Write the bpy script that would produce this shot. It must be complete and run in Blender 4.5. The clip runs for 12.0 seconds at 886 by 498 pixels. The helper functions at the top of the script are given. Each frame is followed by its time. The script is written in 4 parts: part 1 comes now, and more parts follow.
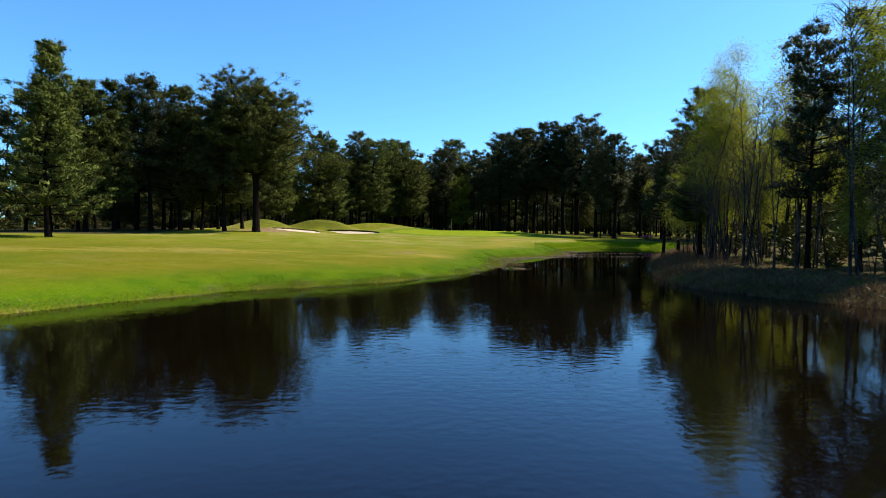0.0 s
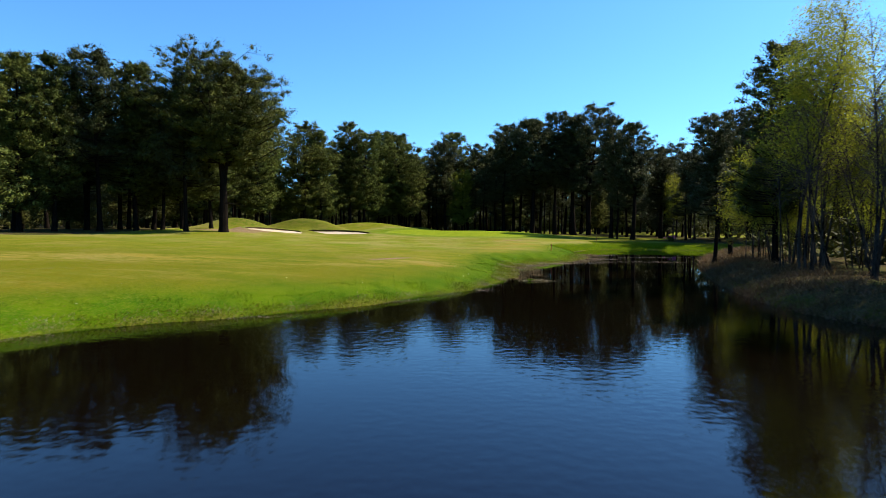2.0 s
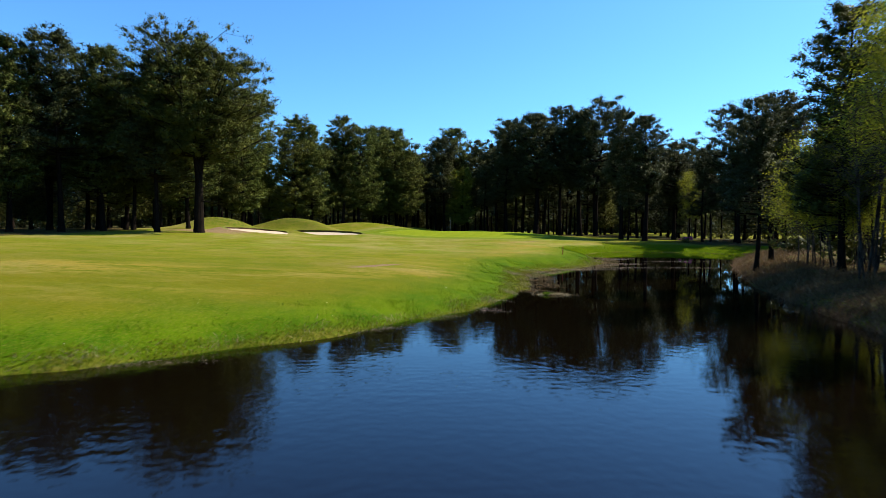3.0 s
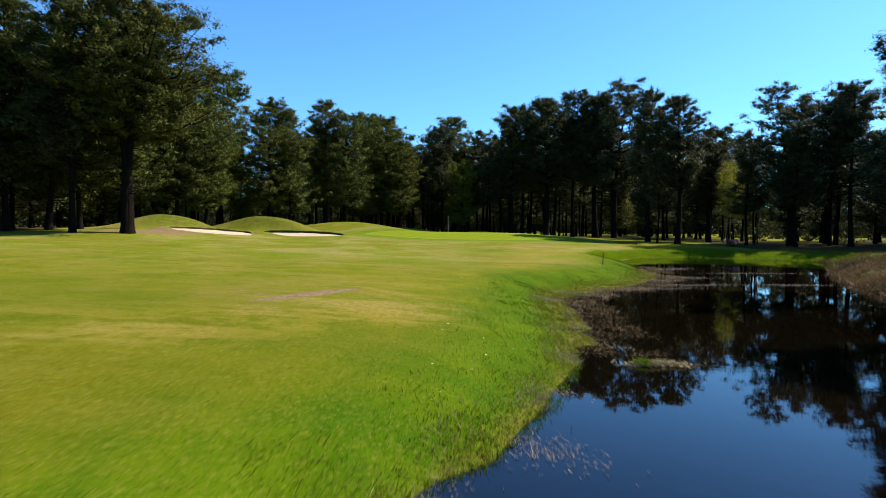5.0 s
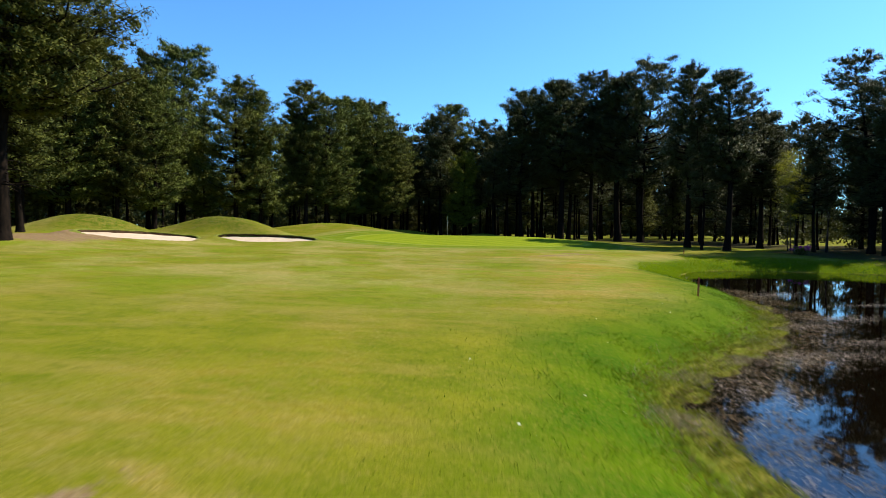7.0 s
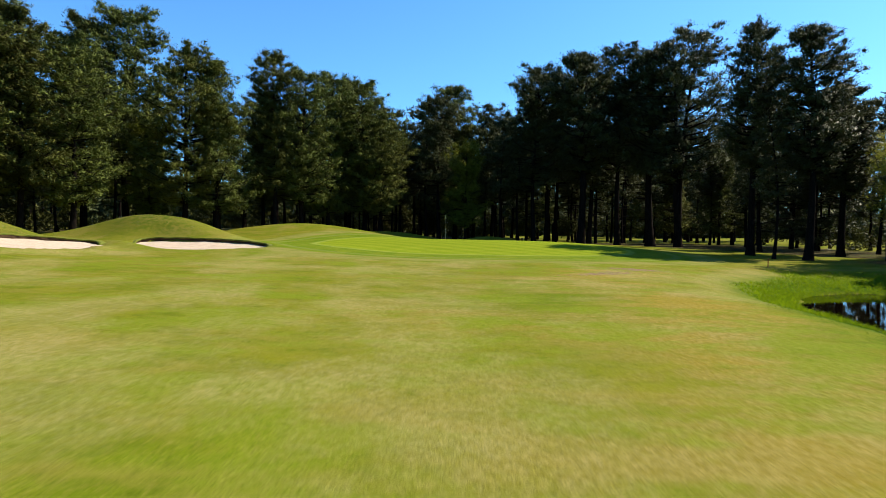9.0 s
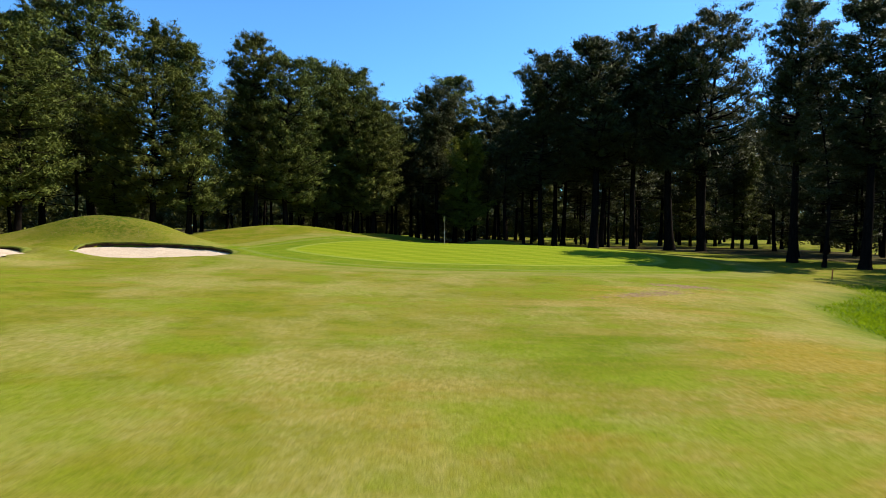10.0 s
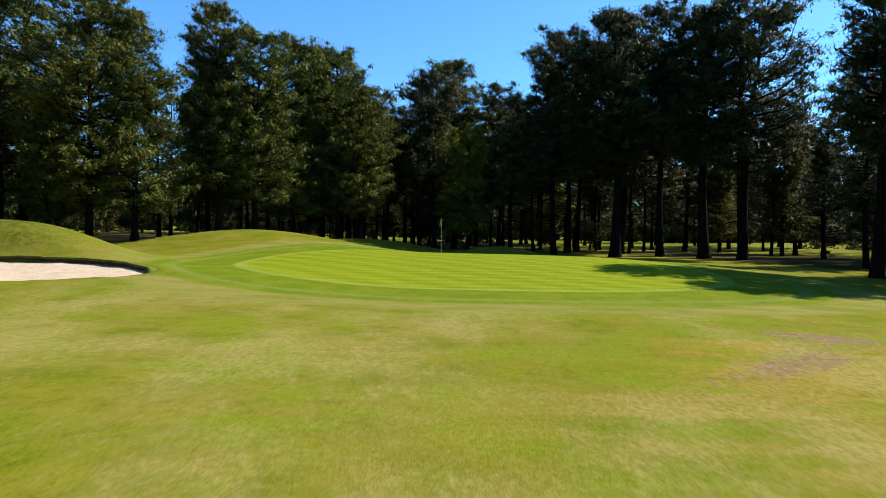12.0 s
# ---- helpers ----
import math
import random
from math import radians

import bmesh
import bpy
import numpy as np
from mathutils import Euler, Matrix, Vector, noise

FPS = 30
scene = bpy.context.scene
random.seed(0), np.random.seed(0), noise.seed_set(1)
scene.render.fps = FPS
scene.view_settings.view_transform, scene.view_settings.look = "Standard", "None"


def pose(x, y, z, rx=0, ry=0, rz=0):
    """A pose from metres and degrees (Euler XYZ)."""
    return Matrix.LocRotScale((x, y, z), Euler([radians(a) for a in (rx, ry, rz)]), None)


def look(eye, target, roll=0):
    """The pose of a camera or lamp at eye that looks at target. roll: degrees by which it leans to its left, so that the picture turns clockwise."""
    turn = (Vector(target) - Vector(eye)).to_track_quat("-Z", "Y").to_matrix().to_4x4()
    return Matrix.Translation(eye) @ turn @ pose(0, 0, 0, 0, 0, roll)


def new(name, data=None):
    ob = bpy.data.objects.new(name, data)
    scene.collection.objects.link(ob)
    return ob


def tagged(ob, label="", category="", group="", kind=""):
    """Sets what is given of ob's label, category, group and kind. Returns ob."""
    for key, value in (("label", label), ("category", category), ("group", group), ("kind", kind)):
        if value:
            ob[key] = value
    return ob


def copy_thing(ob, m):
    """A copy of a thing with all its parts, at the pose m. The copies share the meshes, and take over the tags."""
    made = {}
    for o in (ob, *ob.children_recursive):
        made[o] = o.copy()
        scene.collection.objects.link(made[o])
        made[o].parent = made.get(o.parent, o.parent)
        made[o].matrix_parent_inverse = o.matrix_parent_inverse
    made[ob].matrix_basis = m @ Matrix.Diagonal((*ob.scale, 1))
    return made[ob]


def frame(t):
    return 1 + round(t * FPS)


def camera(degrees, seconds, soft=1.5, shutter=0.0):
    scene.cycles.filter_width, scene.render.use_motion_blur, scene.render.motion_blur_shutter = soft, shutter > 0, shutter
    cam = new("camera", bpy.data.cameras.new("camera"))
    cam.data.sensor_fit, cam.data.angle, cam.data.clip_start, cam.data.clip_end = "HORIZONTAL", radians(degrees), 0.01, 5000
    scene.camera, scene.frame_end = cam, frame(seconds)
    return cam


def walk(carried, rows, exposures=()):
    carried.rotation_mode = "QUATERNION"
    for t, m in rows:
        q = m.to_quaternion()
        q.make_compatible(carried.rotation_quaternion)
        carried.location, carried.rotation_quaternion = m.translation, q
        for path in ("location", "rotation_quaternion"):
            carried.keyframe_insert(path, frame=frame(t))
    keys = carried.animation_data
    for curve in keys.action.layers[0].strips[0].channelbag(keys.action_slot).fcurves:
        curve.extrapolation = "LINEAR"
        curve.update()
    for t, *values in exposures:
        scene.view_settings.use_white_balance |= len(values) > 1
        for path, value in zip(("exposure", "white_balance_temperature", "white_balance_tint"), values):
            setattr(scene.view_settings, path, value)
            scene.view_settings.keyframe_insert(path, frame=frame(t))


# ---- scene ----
cam = camera(73.0, 12.0, soft=0.55, shutter=0.5)
METRES, EYE, TILT, LEAN, TURN = 84.0, 3.45, -2.2, -0.3, 0.0
ROWS = [
    (0.0, 0.0000, 0.0000, 0.0000, -0.00, 0.00, -0.00),
    (0.5, 0.0005, 0.0320, 0.0007, -0.02, 0.01, 0.02),
    (1.0, 0.0016, 0.0699, 0.0017, -0.00, 0.02, 0.03),
    (1.5, 0.0022, 0.1067, 0.0022, -0.01, 0.05, 0.02),
    (2.0, 0.0034, 0.1487, 0.0033, 0.01, 0.07, 0.03),
    (2.5, 0.0050, 0.1892, 0.0047, 0.02, 0.08, -0.01),
    (3.0, 0.0062, 0.2335, 0.0067, -0.00, 0.09, -0.03),
    (5.0, 0.0101, 0.4122, 0.0124, -0.07, 0.16, -0.11),
    (5.5, 0.0112, 0.4556, 0.0148, -0.07, 0.18, -0.11),
    (6.0, 0.0118, 0.5028, 0.0181, -0.07, 0.17, -0.12),
    (6.5, 0.0126, 0.5465, 0.0203, -0.07, 0.17, -0.13),
    (7.0, 0.0140, 0.5946, 0.0230, -0.05, 0.19, -0.18),
    (9.0, 0.0182, 0.7832, 0.0324, 0.00, 0.21, -0.29),
    (9.5, 0.0193, 0.8265, 0.0353, 0.01, 0.23, -0.32),
    (10.0, 0.0202, 0.8707, 0.0387, 0.02, 0.22, -0.36),
    (10.5, 0.0207, 0.9073, 0.0419, 0.00, 0.21, -0.35),
    (11.0, 0.0214, 0.9413, 0.0444, -0.02, 0.22, -0.33),
    (11.5, 0.0219, 0.9691, 0.0466, -0.04, 0.23, -0.35),
    (12.0, 0.0226, 0.9955, 0.0488, -0.05, 0.25, -0.35),
]
walk(cam, [(t, pose(0, 0, EYE, TILT, LEAN, TURN) @ pose(METRES * x, METRES * y, METRES * z, 90 + pitch, roll, yaw)) for t, x, y, z, yaw, pitch, roll in ROWS])

# ---- light ----
SUN_UP, SUN_AHEAD = 45.0, 20.0
world = bpy.data.worlds.new("sky")
scene.world = world
world.use_nodes = True
wn, wl = world.node_tree.nodes, world.node_tree.links
sky_node = wn.new("ShaderNodeTexSky")
sky_node.sky_type = "NISHITA"
sky_node.sun_disc = False
sky_node.sun_elevation = radians(SUN_UP)
sky_node.sun_rotation = radians(90 - SUN_AHEAD)
sky_node.air_density, sky_node.dust_density, sky_node.ozone_density = 1.0, 0.5, 1.2
tint = wn.new("ShaderNodeMix")
tint.data_type, tint.blend_type = "RGBA", "MULTIPLY"
tint.inputs[0].default_value = 1.0
tint.inputs[7].default_value = (0.43, 0.86, 1.24, 1.0)
wl.new(sky_node.outputs[0], tint.inputs[6])
wl.new(tint.outputs[2], wn["Background"].inputs[0])
wn["Background"].inputs[1].default_value = 0.088
sun = new("sun", bpy.data.lights.new("sun", "SUN"))
sun.data.energy, sun.data.angle, sun.data.color = 4.9, radians(0.5), (1.0, 0.90, 0.74)
to_sun = Vector((math.cos(radians(SUN_AHEAD)) * math.cos(radians(SUN_UP)), math.sin(radians(SUN_AHEAD)) * math.cos(radians(SUN_UP)), math.sin(radians(SUN_UP))))
sun.matrix_basis = look(to_sun * 200, (0, 0, 0))
scene.view_settings.exposure = 1.17


# ---- materials ----
LEAF_TONE, TURF_TONE = 0.78, 0.74


class Nodes:
    """Short hand for one material's node tree."""

    def __init__(self, name):
        self.mat = bpy.data.materials.new(name)
        self.mat.use_nodes = True
        self.t = self.mat.node_tree
        self.bsdf = self.t.nodes["Principled BSDF"]

    def put(self, socket, value):
        if isinstance(value, bpy.types.NodeSocket):
            self.t.links.new(value, socket)
        elif value is not None:
            if isinstance(value, tuple) and len(value) == 3 and socket.type == "RGBA":
                value = (*value, 1.0)
            socket.default_value = value

    def pos(self):
        return self.t.nodes.new("ShaderNodeNewGeometry").outputs["Position"]

    def obj(self):
        return self.t.nodes.new("ShaderNodeTexCoord").outputs["Object"]

    def rand(self):
        return self.t.nodes.new("ShaderNodeObjectInfo").outputs["Random"]

    def island(self):
        return self.t.nodes.new("ShaderNodeNewGeometry").outputs["Random Per Island"]

    def attr(self, name):
        n = self.t.nodes.new("ShaderNodeAttribute")
        n.attribute_name = name
        return n.outputs["Fac"]

    def stretch(self, v, s):
        n = self.t.nodes.new("ShaderNodeMapping")
        self.put(n.inputs["Vector"], v)
        n.inputs["Scale"].default_value = s
        return n.outputs[0]

    def noise(self, v, scale, detail=3.0, rough=0.55):
        n = self.t.nodes.new("ShaderNodeTexNoise")
        self.put(n.inputs["Vector"], v)
        n.inputs["Scale"].default_value, n.inputs["Detail"].default_value, n.inputs["Roughness"].default_value = scale, detail, rough
        return n.outputs["Fac"]

    def ramp(self, v, lo, hi, a=0.0, b=1.0):
        n = self.t.nodes.new("ShaderNodeMapRange")
        n.interpolation_type = "SMOOTHSTEP"
        for i, x in enumerate((v, lo, hi, a, b)):
            self.put(n.inputs[i], x)
        return n.outputs[0]

    def math(self, op, a, b=0.0):
        n = self.t.nodes.new("ShaderNodeMath")
        n.operation = op
        self.put(n.inputs[0], a)
        self.put(n.inputs[1], b)
        return n.outputs[0]

    def mix(self, f, a, b):
        n = self.t.nodes.new("ShaderNodeMix")
        n.data_type = "RGBA"
        self.put(n.inputs[0], f)
        self.put(n.inputs[6], a)
        self.put(n.inputs[7], b)
        return n.outputs[2]

    def bump(self, h, strength, dist=0.02):
        n = self.t.nodes.new("ShaderNodeBump")
        n.inputs["Strength"].default_value, n.inputs["Distance"].default_value = strength, dist
        self.put(n.inputs["Height"], h)
        self.put(self.bsdf.inputs["Normal"], n.outputs[0])

    def done(self, color=None, rough=0.8, spec=0.3):
        self.put(self.bsdf.inputs["Base Color"], color)
        self.put(self.bsdf.inputs["Roughness"], rough)
        self.bsdf.inputs["Specular IOR Level"].default_value = spec
        return self.mat


def band(n, d, lo, hi, soft=0.25):
    """1 where d lies between lo and hi."""
    return n.math("MULTIPLY", n.ramp(d, lo - soft, lo + soft), n.ramp(d, hi - soft, hi + soft, 1.0, 0.0))


def ground_material():
    n = Nodes("turf")
    p = n.pos()
    dp, dg, df = n.attr("shore"), n.attr("green"), n.attr("wood")
    bare = n.attr("bare")
    big, mid, fine = n.noise(p, 0.09, 3), n.noise(p, 0.55, 4, 0.6), n.noise(p, 6.0, 5, 0.65)
    tiny = n.noise(p, 38.0, 3, 0.7)
    strokes = n.noise(n.stretch(p, (0.25, 0.9, 0.4)), 0.9, 4, 0.6)
    # mown fairway: lime and olive turf with pale parched streaks
    parched = n.attr("parched")
    patchy = n.noise(p, 2.1, 6, 0.72)
    fibre = n.noise(n.stretch(p, (1.0, 0.6, 1.0)), 9.0, 5, 0.75)
    c = n.mix(n.ramp(mid, 0.32, 0.68), (0.122, 0.150, 0.006), (0.190, 0.190, 0.012))
    c = n.mix(n.ramp(big, 0.50, 0.66, 0.0, 0.7), c, (0.110, 0.165, 0.004))
    c = n.mix(n.ramp(strokes, 0.46, 0.68, 0.0, 0.7), c, (0.240, 0.200, 0.034))
    c = n.mix(n.ramp(patchy, 0.48, 0.66, 0.0, 0.55), c, (0.078, 0.112, 0.004))
    c = n.mix(n.ramp(fibre, 0.52, 0.70, 0.0, 0.5), c, (0.255, 0.215, 0.040))
    # worn straw-coloured drifts running along the play
    drift = n.noise(n.stretch(p, (0.50, 0.34, 0.4)), 0.55, 5, 0.66)
    c = n.mix(n.math("MULTIPLY", n.ramp(drift, 0.49, 0.68, 0.0, 0.65), n.ramp(dp, 4.0, 9.0)), c, n.mix(n.ramp(fibre, 0.35, 0.65), (0.215, 0.178, 0.026), (0.285, 0.235, 0.065)))
    # parched ground along the crest of the bank and beside the green
    dry = n.math("MULTIPLY", band(n, n.math("ADD", dp, n.math("MULTIPLY", n.math("SUBTRACT", mid, 0.5), 5.0)), 4.8, 9.5, 1.6), 0.36)
    dry = n.math("ADD", dry, parched)
    dry = n.math("MULTIPLY", dry, n.ramp(n.math("ADD", n.math("MULTIPLY", patchy, 0.5), n.math("MULTIPLY", strokes, 0.5)), 0.36, 0.60))
    c = n.mix(n.ramp(dry, 0.05, 0.9, 0.0, 0.85), c, n.mix(n.ramp(big, 0.42, 0.58), n.mix(n.ramp(fibre, 0.35, 0.65), (0.245, 0.172, 0.013), (0.325, 0.240, 0.050)), n.mix(n.ramp(fibre, 0.35, 0.65), (0.215, 0.165, 0.026), (0.330, 0.255, 0.075))))
    # sun-bleached straw and fresh green in drifts toward the green
    bleach = n.noise(n.stretch(p, (0.55, 0.42, 0.4)), 0.30, 5, 0.68)
    fresh = n.noise(n.stretch(p, (0.40, 0.75, 0.4)), 0.75, 4, 0.62)
    far = n.ramp(n.attr("far"), 0.0, 1.0)
    c = n.mix(n.math("MULTIPLY", far, n.ramp(fresh, 0.46, 0.62, 0.0, 0.75)), c, n.mix(n.ramp(fibre, 0.35, 0.65), (0.130, 0.190, 0.006), (0.190, 0.230, 0.016)))
    c = n.mix(n.math("MULTIPLY", far, n.ramp(bleach, 0.44, 0.66, 0.0, 0.70)), c, n.mix(n.ramp(fibre, 0.33, 0.66), (0.245, 0.205, 0.045), (0.385, 0.325, 0.130)))
    # greener, closer turf round the near end of the pond
    sep = n.t.nodes.new("ShaderNodeSeparateXYZ")
    n.put(sep.inputs[0], p)
    near = n.math("MULTIPLY", n.ramp(sep.outputs[1], 44.0, 62.0, 1.0, 0.0), n.math("MULTIPLY", n.ramp(patchy, 0.34, 0.58, 0.85, 0.5), n.ramp(dry, 0.08, 0.6, 1.0, 0.0)))
    c = n.mix(near, c, n.mix(n.ramp(big, 0.40, 0.60), (0.076, 0.106, 0.002), (0.130, 0.110, 0.004)))
    rough = n.attr("rough")
    heath = n.mix(n.ramp(n.math("ADD", n.math("MULTIPLY", patchy, 0.6), n.math("MULTIPLY", fine, 0.4)), 0.42, 0.58), (0.040, 0.088, 0.003), (0.190, 0.165, 0.030))
    c = n.mix(n.math("MULTIPLY", rough, 0.95), c, heath)
    # rough grass on the bank
    lush = n.mix(n.ramp(mid, 0.35, 0.65), (0.036, 0.104, 0.001), (0.082, 0.148, 0.001))
    c = n.mix(n.ramp(n.math("ADD", dp, n.math("MULTIPLY", n.math("ADD", mid, patchy), 1.6)), 2.8, 6.2, 1.0, 0.0), c, n.mix(n.ramp(fibre, 0.4, 0.7, 0.0, 0.5), lush, (0.092, 0.152, 0.002)))
    marsh = n.mix(n.ramp(fine, 0.35, 0.65), (0.085, 0.125, 0.004), (0.185, 0.165, 0.026))
    marsh = n.mix(n.ramp(n.math("ADD", dp, n.math("MULTIPLY", mid, 1.4)), -0.9, 0.3, 0.9, 0.0), marsh, n.mix(n.ramp(fibre, 0.4, 0.65), (0.030, 0.020, 0.011), (0.120, 0.080, 0.040)))
    c = n.mix(n.ramp(n.math("ADD", dp, n.math("MULTIPLY", mid, 1.2)), 0.45, 1.0, 1.0, 0.0), c, marsh)
    # putting green with its aprons
    ring = n.mix(n.ramp(mid, 0.35, 0.65), (0.110, 0.175, 0.006), (0.160, 0.205, 0.012))
    c = n.mix(n.ramp(dg, 5.4, 6.2, 1.0, 0.0), c, n.mix(n.ramp(strokes, 0.35, 0.65), (0.255, 0.235, 0.062), (0.165, 0.190, 0.024)))
    c = n.mix(n.ramp(dg, 3.6, 4.2, 1.0, 0.0), c, ring)
    c = n.mix(n.math("MULTIPLY", band(n, dg, 2.6, 3.1, 0.2), 0.6), c, (0.190, 0.230, 0.055))
    w = n.t.nodes.new("ShaderNodeTexWave")
    n.put(w.inputs["Vector"], p)
    w.bands_direction = "DIAGONAL"
    w.inputs["Scale"].default_value, w.inputs["Distortion"].default_value = 0.22, 0.6
    w2 = n.t.nodes.new("ShaderNodeTexWave")
    n.put(w2.inputs["Vector"], p)
    w2.bands_direction = "Y"
    w2.inputs["Scale"].default_value, w2.inputs["Distortion"].default_value = 0.30, 0.5
    stripes = n.math("ADD", n.math("MULTIPLY", w.outputs["Fac"], 0.5), n.math("MULTIPLY", w2.outputs["Fac"], 0.5))
    c = n.mix(n.ramp(dg, -0.05, 0.25, 1.0, 0.0), c, n.mix(stripes, (0.158, 0.222, 0.006), (0.255, 0.300, 0.018)))
    c = n.mix(n.math("MULTIPLY", band(n, dg, -0.35, 0.15, 0.2), 0.4), c, (0.30, 0.35, 0.09))
    # floor of the wood, also spread over shaded grass at the right to darken it
    litter = n.mix(n.ramp(fine, 0.35, 0.65), (0.026, 0.018, 0.011), (0.100, 0.066, 0.040))
    litter = n.mix(n.ramp(mid, 0.46, 0.60, 0.0, 0.7), litter, (0.050, 0.068, 0.010))
    litter = n.mix(n.ramp(patchy, 0.50, 0.64, 0.0, 0.6), litter, (0.030, 0.020, 0.010))
    c = n.mix(n.ramp(n.math("ADD", df, n.math("MULTIPLY", n.math("SUBTRACT", mid, 0.5), 0.8)), 0.35, 0.65), c, litter)
    # bare earth
    c = n.mix(n.ramp(n.math("ADD", bare, n.math("ADD", n.math("MULTIPLY", n.math("SUBTRACT", fine, 0.5), 0.9), n.math("MULTIPLY", n.math("SUBTRACT", patchy, 0.5), 1.1))), 0.45, 0.75), c, n.mix(n.ramp(fibre, 0.35, 0.65), (0.175, 0.105, 0.060), (0.300, 0.210, 0.130)))
    speck = n.noise(p, 14.0, 4, 0.75)
    c = n.mix(n.ramp(tiny, 0.42, 0.66, 0.0, 0.75), c, n.mix(0.65, c, (0.03, 0.045, 0.004)))
    c = n.mix(n.math("MULTIPLY", n.ramp(speck, 0.50, 0.66, 0.0, 0.75), n.ramp(dg, 0.0, 1.0)), c, n.mix(0.55, c, (0.26, 0.22, 0.04)))
    n.bump(n.math("ADD", n.math("MULTIPLY", fine, 0.6), n.math("MULTIPLY", tiny, 0.4)), 0.6, 0.06)
    c = n.mix(1.0 - TURF_TONE, c, (0.0, 0.0, 0.0))
    return n.done(c, 0.95, 0.02)


def leaf_material(name, a, b, shine=0.04, clear=0.12, turned=(0.105, 0.085, 0.020), mixed=1.0):
    """Leaves between the colours a and b, piece by piece (mixed) and in drifts through the crown."""
    n = Nodes(name)
    a, b, turned = (tuple(x * LEAF_TONE for x in q) for q in (a, b, turned))
    r, i = n.rand(), n.island()
    big, mid = n.noise(n.obj(), 0.35, 2), n.noise(n.obj(), 1.1, 2)
    f = n.math("ADD", n.math("MULTIPLY", i, mixed), n.math("MULTIPLY", n.ramp(mid, 0.3, 0.7), 1.0 - mixed))
    c = n.mix(f, a, b)
    c = n.mix(n.ramp(big, 0.4, 0.62, 0.0, 0.45), c, tuple(x * 0.6 for x in a))
    c = n.mix(n.math("MULTIPLY", n.math("MULTIPLY", r, r), 0.32), c, turned)
    n.done(c, 0.55, shine)
    tr = n.t.nodes.new("ShaderNodeBsdfTranslucent")
    n.put(tr.inputs[0], c)
    m = n.t.nodes.new("ShaderNodeMixShader")
    m.inputs[0].default_value = clear
    n.t.links.new(n.bsdf.outputs[0], m.inputs[1])
    n.t.links.new(tr.outputs[0], m.inputs[2])
    n.t.links.new(m.outputs[0], n.t.nodes["Material Output"].inputs[0])
    return n.mat


def bark_material(name, a, b, scale=3.0):
    n = Nodes(name)
    v = n.stretch(n.obj(), (1.0, 1.0, 0.25))
    f, g = n.noise(v, scale * 2.0, 5, 0.7), n.noise(n.obj(), 0.6, 3)
    c = n.mix(n.ramp(f, 0.35, 0.65), a, b)
    c = n.mix(n.ramp(g, 0.5, 0.7, 0.0, 0.5), c, tuple(x * 0.55 for x in b))
    n.bump(f, 0.6, 0.03)
    return n.done(c, 0.95, 0.02)


def mottled(name, a, b, scale, rough=0.8, spec=0.3, bump=0.3, dist=0.01):
    n = Nodes(name)
    f = n.noise(n.obj(), scale, 5, 0.65)
    g = n.noise(n.obj(), scale * 0.18, 3)
    c = n.mix(n.ramp(f, 0.3, 0.7), a, b)
    c = n.mix(n.ramp(g, 0.45, 0.7, 0.0, 0.4), c, tuple(x * 0.75 for x in a))
    n.bump(f, bump, dist)
    return n.done(c, rough, spec)


def water_material():
    n = Nodes("pond_water")
    p = n.pos()
    sep = n.t.nodes.new("ShaderNodeSeparateXYZ")
    n.put(sep.inputs[0], p)
    open_water = n.ramp(n.math("ADD", sep.outputs[1], n.math("MULTIPLY", n.noise(p, 0.08, 2), 14.0)), 40.0, 54.0, 1.0, 0.12)
    swell = n.noise(n.stretch(p, (0.6, 1.0, 1.0)), 0.5, 2, 0.5)
    ripple = n.noise(n.stretch(p, (0.7, 1.0, 1.0)), 4.2, 2, 0.5)
    gusts = n.ramp(n.noise(n.stretch(p, (0.5, 1.0, 1.0)), 0.12, 3), 0.38, 0.62, 0.25, 1.0)
    h = n.math("ADD", n.math("MULTIPLY", swell, 0.25), n.math("MULTIPLY", n.math("MULTIPLY", ripple, gusts), 0.62))
    n.bump(n.math("MULTIPLY", h, open_water), 0.22, 0.06)
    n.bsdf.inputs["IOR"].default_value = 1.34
    # blue tint puts a deeper sky reflection into the water's colour
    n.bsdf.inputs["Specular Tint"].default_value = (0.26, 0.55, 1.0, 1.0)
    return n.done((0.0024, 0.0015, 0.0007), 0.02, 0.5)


TURF = ground_material()
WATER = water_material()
PINE = leaf_material("pine_needles", (0.060, 0.082, 0.016), (0.152, 0.180, 0.038), turned=(0.165, 0.124, 0.022), mixed=0.25)
YOUNG_PINE = leaf_material("young_yellow_green_needles", (0.120, 0.142, 0.014), (0.240, 0.262, 0.034), clear=0.25, turned=(0.20, 0.20, 0.02), mixed=0.3)
# the next two are PINE darkened by colour, for shadowed and backlit crowns
PINE_MID = leaf_material("half_shaded_pine_needles", (0.048, 0.064, 0.014), (0.124, 0.142, 0.032), turned=(0.120, 0.104, 0.020), mixed=0.25)
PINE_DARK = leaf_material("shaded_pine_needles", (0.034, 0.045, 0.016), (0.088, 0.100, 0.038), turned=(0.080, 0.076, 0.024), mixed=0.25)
BIRCH = leaf_material("young_birch_leaves", (0.270, 0.300, 0.022), (0.480, 0.490, 0.050), clear=0.62, turned=(0.330, 0.370, 0.018))
SHRUB = leaf_material("undergrowth_leaves", (0.030, 0.042, 0.010), (0.095, 0.100, 0.024))
# near black: the trunks' shade is put into the bark colour
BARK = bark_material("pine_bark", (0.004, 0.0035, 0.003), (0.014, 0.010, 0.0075))
